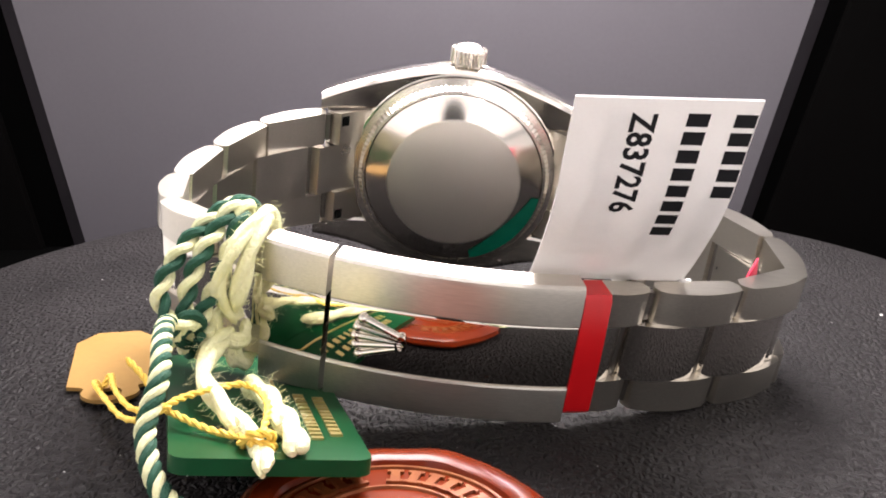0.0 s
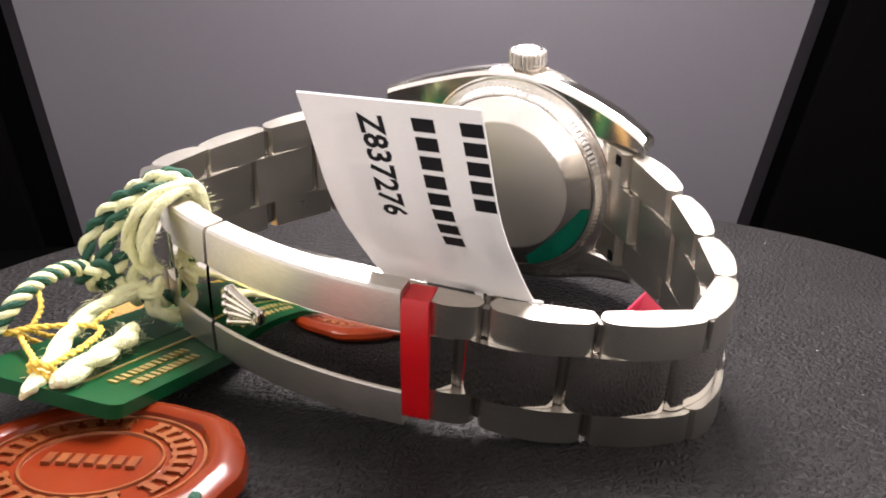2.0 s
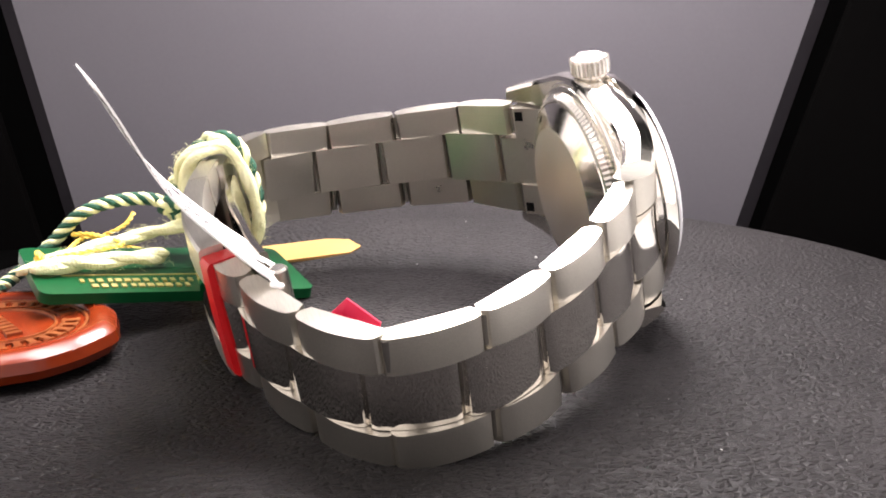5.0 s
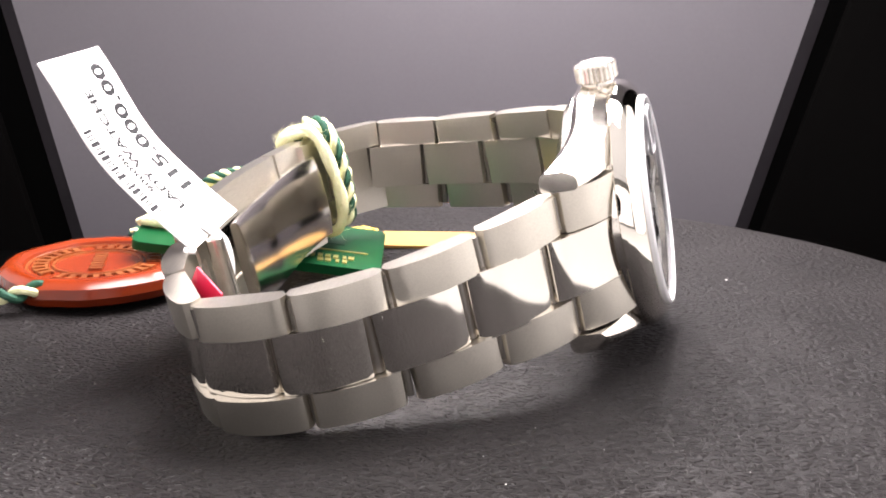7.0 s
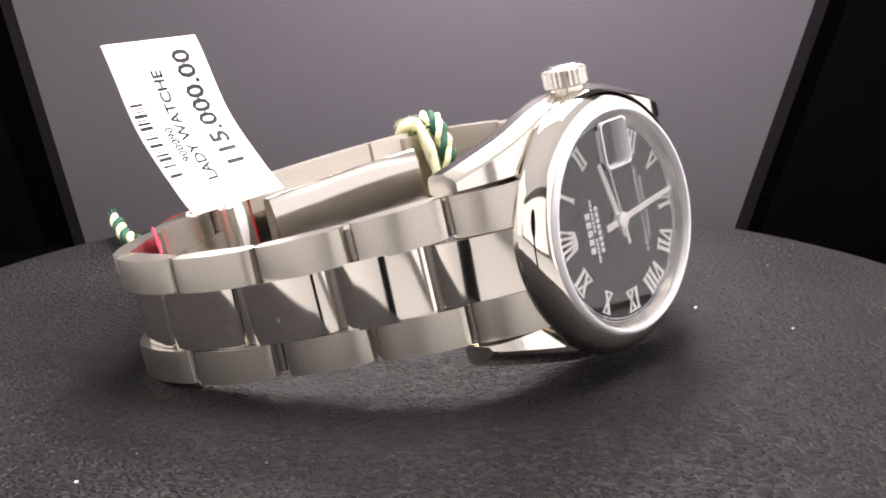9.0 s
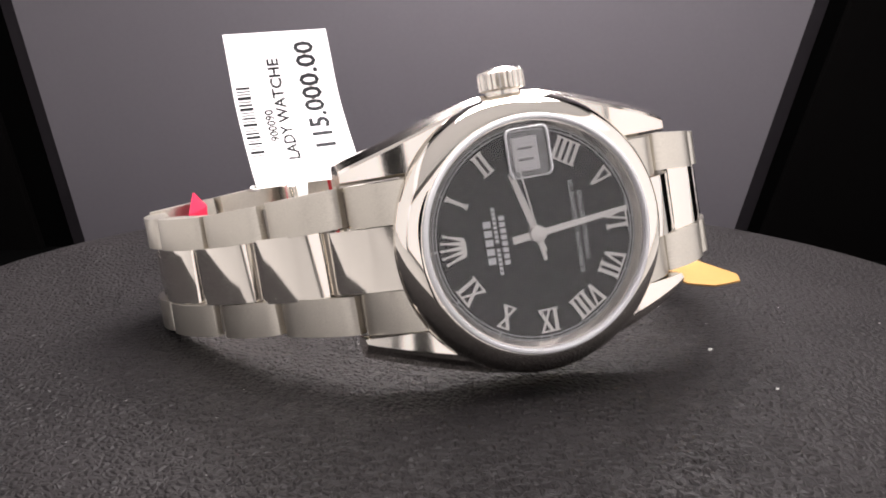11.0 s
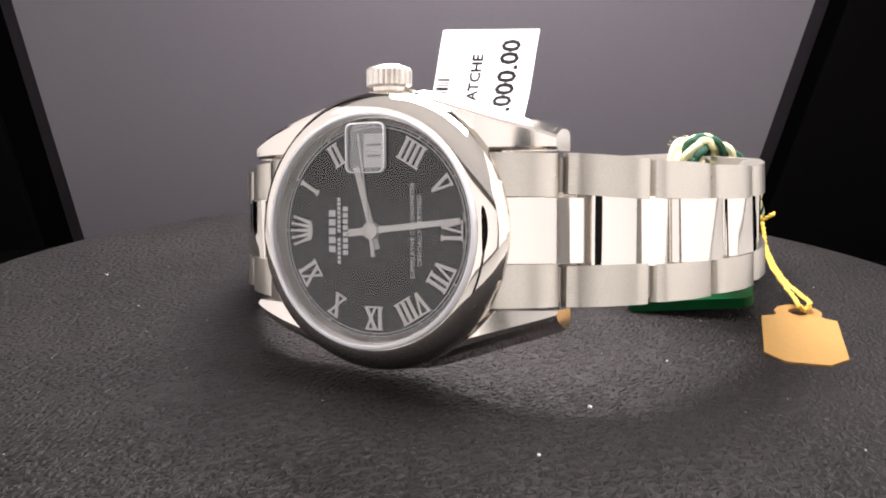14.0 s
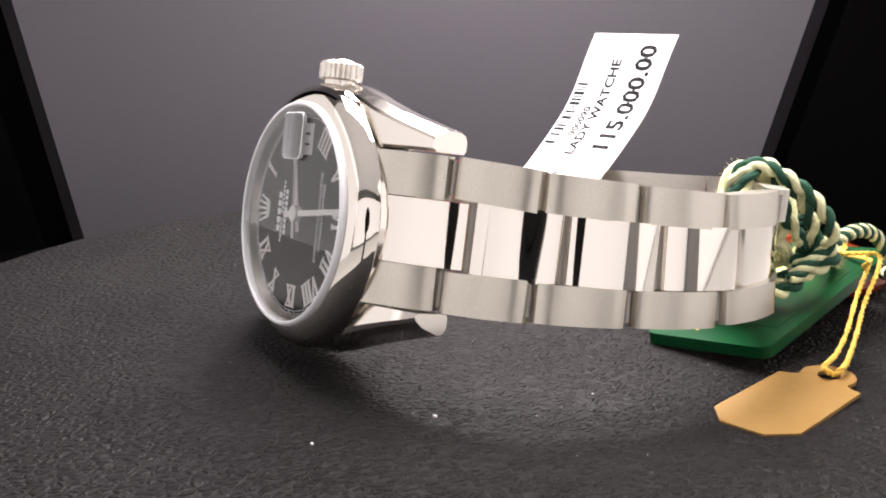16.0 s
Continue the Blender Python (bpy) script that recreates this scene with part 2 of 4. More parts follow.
def lettering(text, size, align="CENTER", extrude=0.02, bold=0.0):
    """A bmesh of letters in the x-y plane, in millimetres."""
    cu = bpy.data.curves.new("letters", "FONT")
    cu.body, cu.size, cu.align_x, cu.align_y, cu.extrude, cu.resolution_u = text, size, align, "CENTER", extrude, 2
    cu.offset = bold
    ob = new("letters", cu)
    bpy.context.view_layer.update()
    me = bpy.data.meshes.new_from_object(ob.evaluated_get(bpy.context.evaluated_depsgraph_get()))
    bm = bmesh.new()
    bm.from_mesh(me)
    bpy.data.objects.remove(ob)
    bpy.data.curves.remove(cu)
    bpy.data.meshes.remove(me)
    return bm


def arc_pts(cx, cy, r, a0, a1, n):
    return [(cx + r * math.cos(radians(a0 + (a1 - a0) * k / n)), cy + r * math.sin(radians(a0 + (a1 - a0) * k / n))) for k in range(n + 1)]


# ---------------------------------------------------------------- the place
bm = bmesh.new()
box(bm, -700, 700, -700, 84, -60, -32)
box(bm, 150, 700, 84, 640, -60, -32)
box(bm, -700, -150, 84, 640, -60, -32)
structure("ground_table", bm, TABLE, "white table top under the turntable")
# added black floor, keeps the bright table from showing past the rim
bm = bmesh.new()
box(bm, -150, 150, 84, 640, -60, -32)
structure("ground_cloth", bm, BLACK_CLOTH, "black cloth added behind the turntable to hide the white table")
# the backdrop: a grey panel, on each side a dark moulding that slants back, a black joint, and a dim side panel
bm = bmesh.new()
prism(bm, [(-104.4, -32), (72.8, -32), (169.0, 330), (-183.7, 330)], 150, 154, "y")
structure("backdrop_panel", bm, BACKDROP, "grey backdrop panel behind the turntable")


def slanted(pts, depths):
    """A slab with four corners (x, z), each at its own depth, 4 mm thick."""
    bm = bmesh.new()
    lo, hi = [bm.verts.new((x, y, z)) for (x, z), y in zip(pts, depths)], [bm.verts.new((x, y + 4, z)) for (x, z), y in zip(pts, depths)]
    bm.faces.new(lo)
    bm.faces.new(hi[::-1])
    for i in range(4):
        bm.faces.new((lo[i], lo[(i + 1) % 4], hi[(i + 1) % 4], hi[i]))
    return bm


for side, inner, outer, joint in (("left", (-104.4, -183.7), (-109.0, -188.4), (-117.4, -203.7)), ("right", (72.8, 169.0), (77.4, 174.0), (80.8, 185.4))):
    s = -1 if side == "left" else 1
    structure("backdrop_moulding_" + side, slanted([(inner[0], -32), (outer[0], -32), (outer[1], 330), (inner[1], 330)], (150.2, 153, 153, 150.2)), MOULDING, "dark moulding along the edge of the backdrop")
    structure("backdrop_joint_" + side, slanted([(outer[0], -32), (joint[0], -32), (joint[1], 330), (outer[1], 330)], (153.2, 153.2, 153.2, 153.2)), BLACK_CLOTH, "black joint beside the backdrop")
    structure("backdrop_wing_" + side, slanted([(joint[0], -32), (s * 150, -32), (s * 225, 330), (joint[1], 330)], (150, 146, 146, 150)), WING, "dim charcoal side panel of the backdrop")
# unseen screen, added to block the bright table and room at the back
bm = bmesh.new()
box(bm, -200, 190, 160, 166, -32, 330)
structure("screen_back", bm, DARK_SCREEN, "dark screen behind the backdrop")
bm = bmesh.new()
box(bm, -700, 700, 640, 660, -32, 600)
structure("wall_back", bm, GREY_WALL, "plain grey back wall")
bm = bmesh.new()
box(bm, -700, 700, -720, -700, -32, 600)
structure("wall_front", bm, GREY_WALL, "plain grey wall behind the camera")
for name, x in (("wall_left", -720), ("wall_right", 700)):
    bm = bmesh.new()
    box(bm, x, x + 20, -700, 640, -32, 600)
    structure(name, bm, GREY_WALL, "plain grey side wall")
bm = bmesh.new()
box(bm, -720, 720, -720, 660, 600, 620)
structure("ceiling", bm, GREY_WALL, "plain grey ceiling")

# ---------------------------------------------------------------- turntable
def pad(x, y):
    """Height of the soft leather top: it sags unevenly inside its rim."""
    r = math.hypot(x, y)
    k = min(1.0, max(0.0, (r - 45) / 30))
    k = k * k * (3 - 2 * k)
    return (-1.05 - 0.011 * x + 0.031 * y) * (1 - k) + (-0.85 + 0.008 * x + 0.0044 * y) * k


turntable = thing("turntable", pose(0, 0, 0), "round turntable covered in grained black leather", "turntable")
bm = bmesh.new()
lathe(bm, [(0, 0)] + [(7.0 * k, 0) for k in range(1, 12)] + [(78.4, -0.3), (79.2, -1.4), (79.2, -17), (79, -19), (0, -19)], 160, pose(0, 0, 0, 90))
for v in bm.verts:
    if v.co.z > -2:
        v.co.z += pad(v.co.x, v.co.y)
part("cover", bm, LEATHER, turntable)
bm = bmesh.new()
lathe(bm, [(0, -19.0), (60, -19.0), (60, -32.0), (0, -32.0)], 64, pose(0, 0, 0, 90))
part("base", bm, BLACK_PLASTIC, turntable, "black plastic foot")

# ---------------------------------------------------------------- wristwatch
WATCH = Matrix.Translation((-0.0012, 0.02405, 0.0175)) @ pose(0, 0, 0, 11.5) @ pose(0, 0, 0, 0, 6.6)
watch = thing("wristwatch", WATCH, "steel wristwatch with black roman dial, standing on its side", "watch")


def ring(prof, n=128, wave=None):
    bm = bmesh.new()
    return lathe(bm, prof, n, closed=True, wave=wave)


# middle case: a drum, and two flanks that run out into the four lugs
FLANK = [(0.0, 16.3), (4.5, 15.9), (8.0, 15.0), (12.0, 13.7), (16.0, 12.45), (19.0, 11.5), (20.0, 11.1)]


def flank_height(x):
    x = abs(x)
    for (x0, z0), (x1, z1) in zip(FLANK, FLANK[1:]):
        if x <= x1:
            return z0 + (z1 - z0) * (x - x0) / (x1 - x0)
    return FLANK[-1][1]


bm = bmesh.new()
lathe(bm, [(0, -6.6), (15.2, -6.6), (15.6, -6.2), (15.6, -1.97), (12.95, -1.97), (12.95, -0.6), (0, -0.6)], 96)
for sz in (1, -1):
    rings = []
    for k in range(49):
        x = -20.0 + 40.0 * k / 48
        d = max(0.0, abs(x) - 10.5)
        yf, yb = -1.95 - 0.034 * d * d, -6.4 - 0.032 * d * d
        zo = flank_height(x)
        brow = [(yf - 1.7, zo), (yf - 0.25, zo - 0.75), (yf, zo - 1.1), (yf, 9.1)] if sz > 0 else [(yf - 3.0, zo), (yf - 1.0, zo - 0.85), (yf - 0.2, zo - 1.55), (yf, min(zo - 1.9, 9.1 + (zo - 11.0) * 0.9))]
        sec = brow + [ (yf - 0.5, 8.75), (yb + 0.3, 8.75), (yb, 9.1), (yb, zo - 0.9), (yb + 0.25, zo - 0.3), (yb + 0.9, zo)]
        rings.append([bm.verts.new((x, y, sz * z)) for y, z in sec])
    for a, b in zip(rings, rings[1:]):
        for k in range(10):
            bm.faces.new((a[k], a[(k + 1) % 10], b[(k + 1) % 10], b[k]))
    bm.faces.new(rings[0])
    bm.faces.new(rings[-1][::-1])
part("case_body", bm, STEEL_CASE, watch, "", 16)
bm = ring([(13, -1.95), (15.85, -1.95), (15.97, -1.8), (15.9, -1.35), (15.82, -1.08), (15.72, -0.83), (15.6, -0.56), (15.45, -0.31), (15.28, -0.09), (15.1, 0.1), (14.9, 0.28), (14.7, 0.43), (14.48, 0.575), (14.25, 0.7), (14.03, 0.8), (13.8, 0.89), (13.6, 0.95), (13.4, 0.99), (13, 0.9)])
part("bezel", bm, STEEL_POLISH, watch, "smooth domed polished bezel")
bm = ring([(12.1, 0.0), (13.05, 0.0), (13.05, 0.75), (12.6, 0.75)])
part("inner_ring", bm, STEEL_SIDE, watch)
bm = bmesh.new()
lathe(bm, [(0, -0.5), (12.9, -0.5), (12.9, 0.0), (0, 0.0)])
dial = part("dial", bm, DIAL_BLACK, watch, "black dial")
bm = ring([(12.8, 0.8), (13.38, 0.8), (13.38, 1.42), (13.2, 1.66), (12.95, 1.68), (12.78, 1.4)])
part("crystal_rim", bm, CRYSTAL_EDGE, watch, "pale ground edge of the crystal")
bm = bmesh.new()
lathe(bm, [(0, 1.48), (12.9, 1.48)])
glass = part("crystal", bm, CRYSTAL, watch, "clear flat sapphire crystal")
glass.visible_shadow = False

# case back
bm = bmesh.new()
lathe(bm, [(9.75, -9.66), (9.5, -9.72), (0, -9.72)])
back = part("case_back", bm, STEEL_SATIN, watch, "satin flat case back")
bm = bmesh.new()
lathe(bm, [(14.9, -6.4), (14.9, -6.9), (14.0, -7.1), (14.0, -6.4)], 128, closed=True)
part("seat_ring", bm, STEEL_SIDE, back)
bm = bmesh.new()
lathe(bm, [(13.9, -6.4), (14.1, -7.3), (13.6, -8.1), (13.1, -8.2), (13.1, -6.4)], 240, closed=True, wave=lambda k, r: r - (0.18 if k % 2 and r > 13.3 else 0))
part("fluting", bm, STEEL_SIDE, back, "finely fluted rim", smooth=20)
bm = bmesh.new()
lathe(bm, [(13.15, -7.8), (12.9, -8.3), (9.9, -9.6), (9.6, -9.7)])
part("slope", bm, STEEL_CASE, back, "polished sloping ring")

# crown at three o'clock, pointing up
CROWN_M = Matrix.Translation((0.0, -3.6, 0)) @ pose(0, 0, 0, 90)
bm = bmesh.new()
lathe(bm, [(0, 16.4), (2.3, 16.4), (2.62, 16.6), (2.62, 18.35), (2.35, 18.65), (1.9, 18.75), (1.6, 18.92), (0, 19.0)], 72, CROWN_M, wave=lambda k, r: r - (0.24 if k % 3 == 0 and r > 2.25 else 0))
crown = part("crown", bm, STEEL_SIDE, watch, "fluted winding crown", smooth=25)
bm = bmesh.new()
lathe(bm, [(0, 15.0), (2.0, 15.0), (2.0, 16.6), (0, 16.6)], 32, CROWN_M)
part("crown_tube", bm, STEEL_SIDE, crown)

# ---- bracelet
RIGHT = [(19.8, -7.2, 0.0), (28.3, -14.8, 0.05), (34.9, -23.8, -0.2), (40.3, -33.3, 0.3), (40.6, -44.6, 0.9), (31.1, -51.4, 1.5), (20.2, -55.5, 2.25), (12.0, -57.2, 2.7)]
LEFT = [(-19.7, -7.6, 0.0), (-28.5, -13.8, -0.2), (-32.9, -24.2, -0.1), (-35.2, -35.6, 0.4), (-33.8, -46.4, 2.1), (-26.0, -52.5, 3.2), (-18.0, -55.2, 3.4)]
HALF_R = [8.5, 7.8, 7.6, 7.55, 7.7, 7.5, 7.35, 7.2]
HALF_L = [8.6, 8.0, 7.7, 7.4, 7.1, 6.9, 6.8]


def link_profile(length, thick, crown=0.62, r=1.55):
    """Side view of a link: x along it, y from the wrist (-thick) to the outer face (0)."""
    top = [(r * 0.6 + (length - 1.2 * r) * k / 8, crown * math.sin(math.pi * k / 8)) for k in range(9)]
    end = [(length - 0.18 * r, -0.28 * r), (length, -0.75 * r), (length, -thick + 0.6 * r), (length - 0.4 * r, -thick)]
    start = [(0.4 * r, -thick), (0.0, -thick + 0.6 * r), (0.0, -0.75 * r), (0.18 * r, -0.28 * r)]
    return top + end + start


def frame_on(p, q, outward):
    """A link's frame: x from joint p to q, y outward, z up the band."""
    x = (Vector(q) - Vector(p))
    ln = x.length
    x.normalize()
    z = Vector((0, 0, 1))
    z = (z - x * z.dot(x)).normalized()
    y = z.cross(x)
    if y.dot(outward) < 0:
        y = -y
    m = Matrix((x, y, z)).transposed().to_4x4()
    m.translation = p
    return m, ln


def along(pts, i, f):
    """The place a fraction f past joint i of the band, and the half width there."""
    i2 = min(i + 1, len(pts) - 1)
    return Vector(pts[i]).lerp(Vector(pts[i2]), f)


def link_piece(name, p, q, z0, z1, outward, mat, thick, gap=0.40, raise_by=0.0, label="", taper=0.0):
    m, ln = frame_on(p, q, outward)
    bm = bmesh.new()
    prism(bm, link_profile(ln - 2 * gap, thick), z0, z1, "z")
    bevelled(bm, 0.22, 2, 50)
    if taper:
        for v in bm.verts:
            v.co.z -= math.copysign(taper, (z0 + z1) / 2) * (v.co.x / ln) if abs(z0 + z1) > 1 else 0
    if isinstance(mat, tuple):          # polished outside, brushed inside
        bm.faces.ensure_lookup_table()
        for f in bm.faces:
            f.material_index = 0 if f.calc_center_median().y > -0.45 * thick else 1
    bmesh.ops.transform(bm, verts=bm.verts, matrix=m @ Matrix.Translation((gap, raise_by, 0)))
    return part(name, bm, mat, watch, label)


def band(pts, half, outward_of, last_centre=True):
    n = len(pts)
    for i in range(n - 1):
        p, q = Vector(pts[i]), Vector(pts[i + 1])
        o = outward_of((p + q) / 2)
        w0, w1 = half[i], half[i + 1]
        c = 0.455 * w0
        for s in (1, -1):
            lo, hi = c + 0.11, w0
            link_piece("outer_link", p, q, s * lo if s > 0 else -hi, s * hi if s > 0 else -lo, o, STEEL_BRUSHED, 2.5, taper=(w0 - w1) * 0.8)
        a, b = along(pts, i, 0.27), along(pts, i + 1, 0.27) if i < n - 2 else Vector(pts[n - 1])
        link_piece("centre_link", a, b, -c, c, outward_of((a + b) / 2), (STEEL_LINK, STEEL_BRUSHED), 2.5, 0.33, 0.14, "polished middle link")
        m, ln = frame_on(a, b, o)
        bm = bmesh.new()
        lathe(bm, [(0, -c), (0.55, -c), (0.55, c), (0, c)], 16, m @ Matrix.Translation((0.0, -1.45, 0)) @ pose(0, 0, 0, 90))
        part("pin", bm, STEEL_SHADED, watch)
        m, ln = frame_on(p, q, o)
        for s in (1, -1):
            bm = bmesh.new()
            lathe(bm, [(0, c + 0.3), (0.5, c + 0.3), (0.5, w0 - 0.5), (0, w0 - 0.5)], 12, m @ Matrix.Translation((0.0, -1.5, 0)) @ pose(0, 0, 0, 90 * s))
            part("pin", bm, STEEL_SHADED, watch)


def from_middle(p):
    return (Vector((p[0], p[1], 0)) - Vector((2, -30, 0))).normalized()


band(RIGHT, HALF_R, from_middle)
band(LEFT, HALF_L, from_middle)

# end links between the lugs
for s in (1, -1):
    side = RIGHT if s > 0 else LEFT
    p, q = Vector((s * 12.6, -1.0, 0)), Vector(side[0])
    o = Vector((s * 0.4, 0.9, 0)).normalized()
    for sz in (1, -1):
        z0, z1 = (3.7, 8.5) if sz > 0 else (-8.5, -3.7)
        link_piece("end_link", p, q, z0, z1, o, STEEL_BRUSHED, 3.2, 0.05)
    link_piece("end_link_middle", p, along(side, 0, 0.27), -3.6, 3.6, o, (STEEL_LINK, STEEL_BRUSHED), 3.2, 0.05, 0.15, "polished middle of the end link")

# ---- folding clasp: cover, cap, red tape, inner blade
def clasp_arc(x, off=0.0):
    """The cover's outer face: a shallow arc."""
    c = Vector((1.0, 3.0 - 0.0))
    r = 62.4 + off
    return Vector((x, c.y - math.sqrt(r * r - (x - c.x) ** 2), 0))


def arc_sheet(bm, x0, x1, section, steps, zc=2.35):
    """Sweep a closed section of (outward offset, z) along the clasp's arc."""
    rings = []
    for k in range(steps + 1):
        x = x0 + (x1 - x0) * k / steps
        base = clasp_arc(x)
        n = (base - Vector((1.0, 3.0, 0))).normalized()
        rings.append([bm.verts.new(base + n * o + Vector((0, 0, zc + z))) for o, z in section])
    m = len(section)
    for a, b in zip(rings, rings[1:]):
        for k in range(m):
            bm.faces.new((a[k], a[(k + 1) % m], b[(k + 1) % m], b[k]))
    bm.faces.new(rings[0])
    bm.faces.new(rings[-1][::-1])
    return bm


def clasp_pieces(x0, x1, steps, parent):
    H = 8.45
    bm = bmesh.new()
    arc_sheet(bm, x0, x1, [(-0.12, -3.74), (0.02, -3.3), (0.06, 0), (0.02, 3.3), (-0.12, 3.74), (-2.6, 3.74), (-2.6, -3.74)], steps)
    cover = part("clasp_cover", bm, STEEL_POLISH, parent, "mirror-polished middle of the clasp cover", 40)
    for s in (1, -1):
        sec = [(0.0, s * 3.75), (0.12, s * 3.95), (0.02, s * 7.7), (-0.08, s * 8.15), (-0.4, s * H), (-2.9, s * H), (-2.9, s * 3.75)]
        bm = bmesh.new()
        arc_sheet(bm, x0, x1, sec, steps)
        part("cover_edge", bm, STEEL_COVER, cover, "brushed border of the clasp cover", 22)
    return cover


clasp = clasp_pieces(-13.2, 12.6, 40, watch)
clasp_pieces(-20.6, -13.75, 10, watch)
bm = bmesh.new()
arc_sheet(bm, 12.66, 15.5, [(0.14, -6.6), (0.3, 0), (0.14, 7.0), (-0.3, 7.6), (-3.4, 7.6), (-3.4, -7.1), (-0.3, -7.1)], 6)
part("red_tape", bm, RED_TAPE, watch, "strip of glossy red tape")
bm = bmesh.new()
arc_sheet(bm, -20.2, 12.6, [(-3.7, -4.2), (-3.6, -4.4), (-3.4, 2.0), (-3.6, 8.0), (-3.8, 8.3), (-4.5, 8.3), (-4.75, 8.0), (-5.15, 5.0), (-5.3, 2.0), (-5.15, -1.2), (-4.7, -4.3)], 36, 0.0)
for v in bm.verts:
    k = min(1.0, max(0.0, (v.co.x + 20.5) / 21.5))
    v.co.y += 3.0 * k * k * (3 - 2 * k) * 0.5 + 1.5 * k
part("clasp_blade", bm, STEEL_BLADE, watch, "polished folding blade inside the clasp", 40)
bm = bmesh.new()
lathe(bm, [(0, -3.0), (1.15, -3.0), (1.15, 8.9), (0.9, 9.2), (0, 9.2)], 24, Matrix.Translation((19.2, -50.4, 0)) @ pose(0, 0, 0, 90))
part("clasp_hinge", bm, STEEL_SIDE, watch)

# crown emblem on the clasp: a plain five-point shape
def emblem(size, depth):
    """A plain five-pointed crown shape in the x-z plane, base at z = 0, thickness along y."""
    bm = bmesh.new()
    for k in range(-2, 3):
        a = k * 17
        tip = Vector((math.sin(radians(a)) * size * 1.05, 0, math.cos(radians(a)) * size))
        b0, b1 = Vector(((k - 0.5) * size * 0.17, 0, size * 0.12)), Vector(((k + 0.5) * size * 0.17, 0, size * 0.12))
        vs = [bm.verts.new(v) for v in (b0, b1, tip + Vector((size * 0.03, 0, 0)), tip - Vector((size * 0.03, 0, 0)))]
        ws = [bm.verts.new(v.co + Vector((0, depth, 0))) for v in vs]
        bm.faces.new(vs)
        bm.faces.new(ws[::-1])
        for i in range(4):
            bm.faces.new((vs[i], vs[(i + 1) % 4], ws[(i + 1) % 4], ws[i]))
        r = bmesh.ops.create_icosphere(bm, subdivisions=1, radius=size * 0.085)
        bmesh.ops.transform(bm, verts=r["verts"], matrix=Matrix.Translation(tip + Vector((0, depth / 2, 0))))
    prism(bm, [(size * 0.42 * math.cos(t), size * 0.07 + size * 0.12 * math.sin(t)) for t in [2 * math.pi * j / 20 for j in range(20)]], -0.02, depth + 0.02, "y")
    return bm


def clasp_emblem():
    """Five rounded prongs fanning out from a small oval base, each tipped with a bead; prongs along -x, relief along -y."""
    bm = bmesh.new()
    for k in range(-2, 3):
        a, b = Vector((0.0, -0.16, k * 0.30)), Vector((-4.7 + 0.14 * k * k, -0.30, k * 1.06))
        tube(bm, [a.lerp(b, f) for f in (0, 0.33, 0.66, 1.0)], lambda f: 0.34 + 0.06 * f, 10)
        r = bmesh.ops.create_icosphere(bm, subdivisions=2, radius=0.52)
        bmesh.ops.transform(bm, verts=r["verts"], matrix=Matrix.Translation(b + Vector((-0.1, -0.05, 0))))
    prism(bm, [(-0.2, -0.9), (-0.2, 0.9), (-4.4, 2.5), (-4.4, -2.5)], -0.2, 0.1, "y")
    return bm


SPOT = Matrix.Translation(clasp_arc(-5.5) + Vector((0, 0, 2.45))) @ pose(0, 0, 0, 0, 0, -7.6) @ pose(0, 0, 0, 0, 1.5)
bm = clasp_emblem()
bmesh.ops.transform(bm, verts=bm.verts, matrix=SPOT)
raised = part("crown_emblem", bm, STEEL_POLISH, clasp, "raised polished crown shape", 50)
bm = bmesh.new()
lathe(bm, [(0.42, 0.1), (0.78, 0.1), (0.86, 0.4), (0.78, 0.62), (0.5, 0.62), (0.42, 0.4)], 28, SPOT @ pose(0, 0, 0, 180) @ Matrix.Diagonal((0.75, 1, 1.35, 1)), closed=True)
part("emblem_base", bm, STEEL_POLISH, clasp)

# ---- dial furniture; dial plane: right = z, up = x


def on_dial(bm, x=0.0, y=0.02, z=0.0, turn=0.0):
    """Lay lettering made in x-y on the dial, its centre at (x up, z right), turned clockwise by degrees."""
    lay = Matrix(((0, 1, 0, 0), (0, 0, 1, 0), (1, 0, 0, 0), (0, 0, 0, 1)))
    bmesh.ops.transform(bm, verts=bm.verts, matrix=Matrix.Translation((x, y, z)) @ lay @ pose(0, 0, 0, 0, 0, -turn))
    return bm


def bar(bm, x0, y0, x1, y1, w0, w1=None, h=0.12):
    """A flat stroke in the x-y plane from one point to another, in relief h."""
    w1 = w0 if w1 is None else w1
    a, b = Vector((x0, y0, 0)), Vector((x1, y1, 0))
    s = Vector((-(b - a).y, (b - a).x, 0)).normalized()
    pts = [a + s * w0 / 2, a - s * w0 / 2, b - s * w1 / 2, b + s * w1 / 2]
    lo, hi = [bm.verts.new(p) for p in pts], [bm.verts.new(p + Vector((0, 0, h))) for p in pts]
    bm.faces.new(lo)
    bm.faces.new(hi[::-1])
    for i in range(4):
        bm.faces.new((lo[i], lo[(i + 1) % 4], hi[(i + 1) % 4], hi[i]))


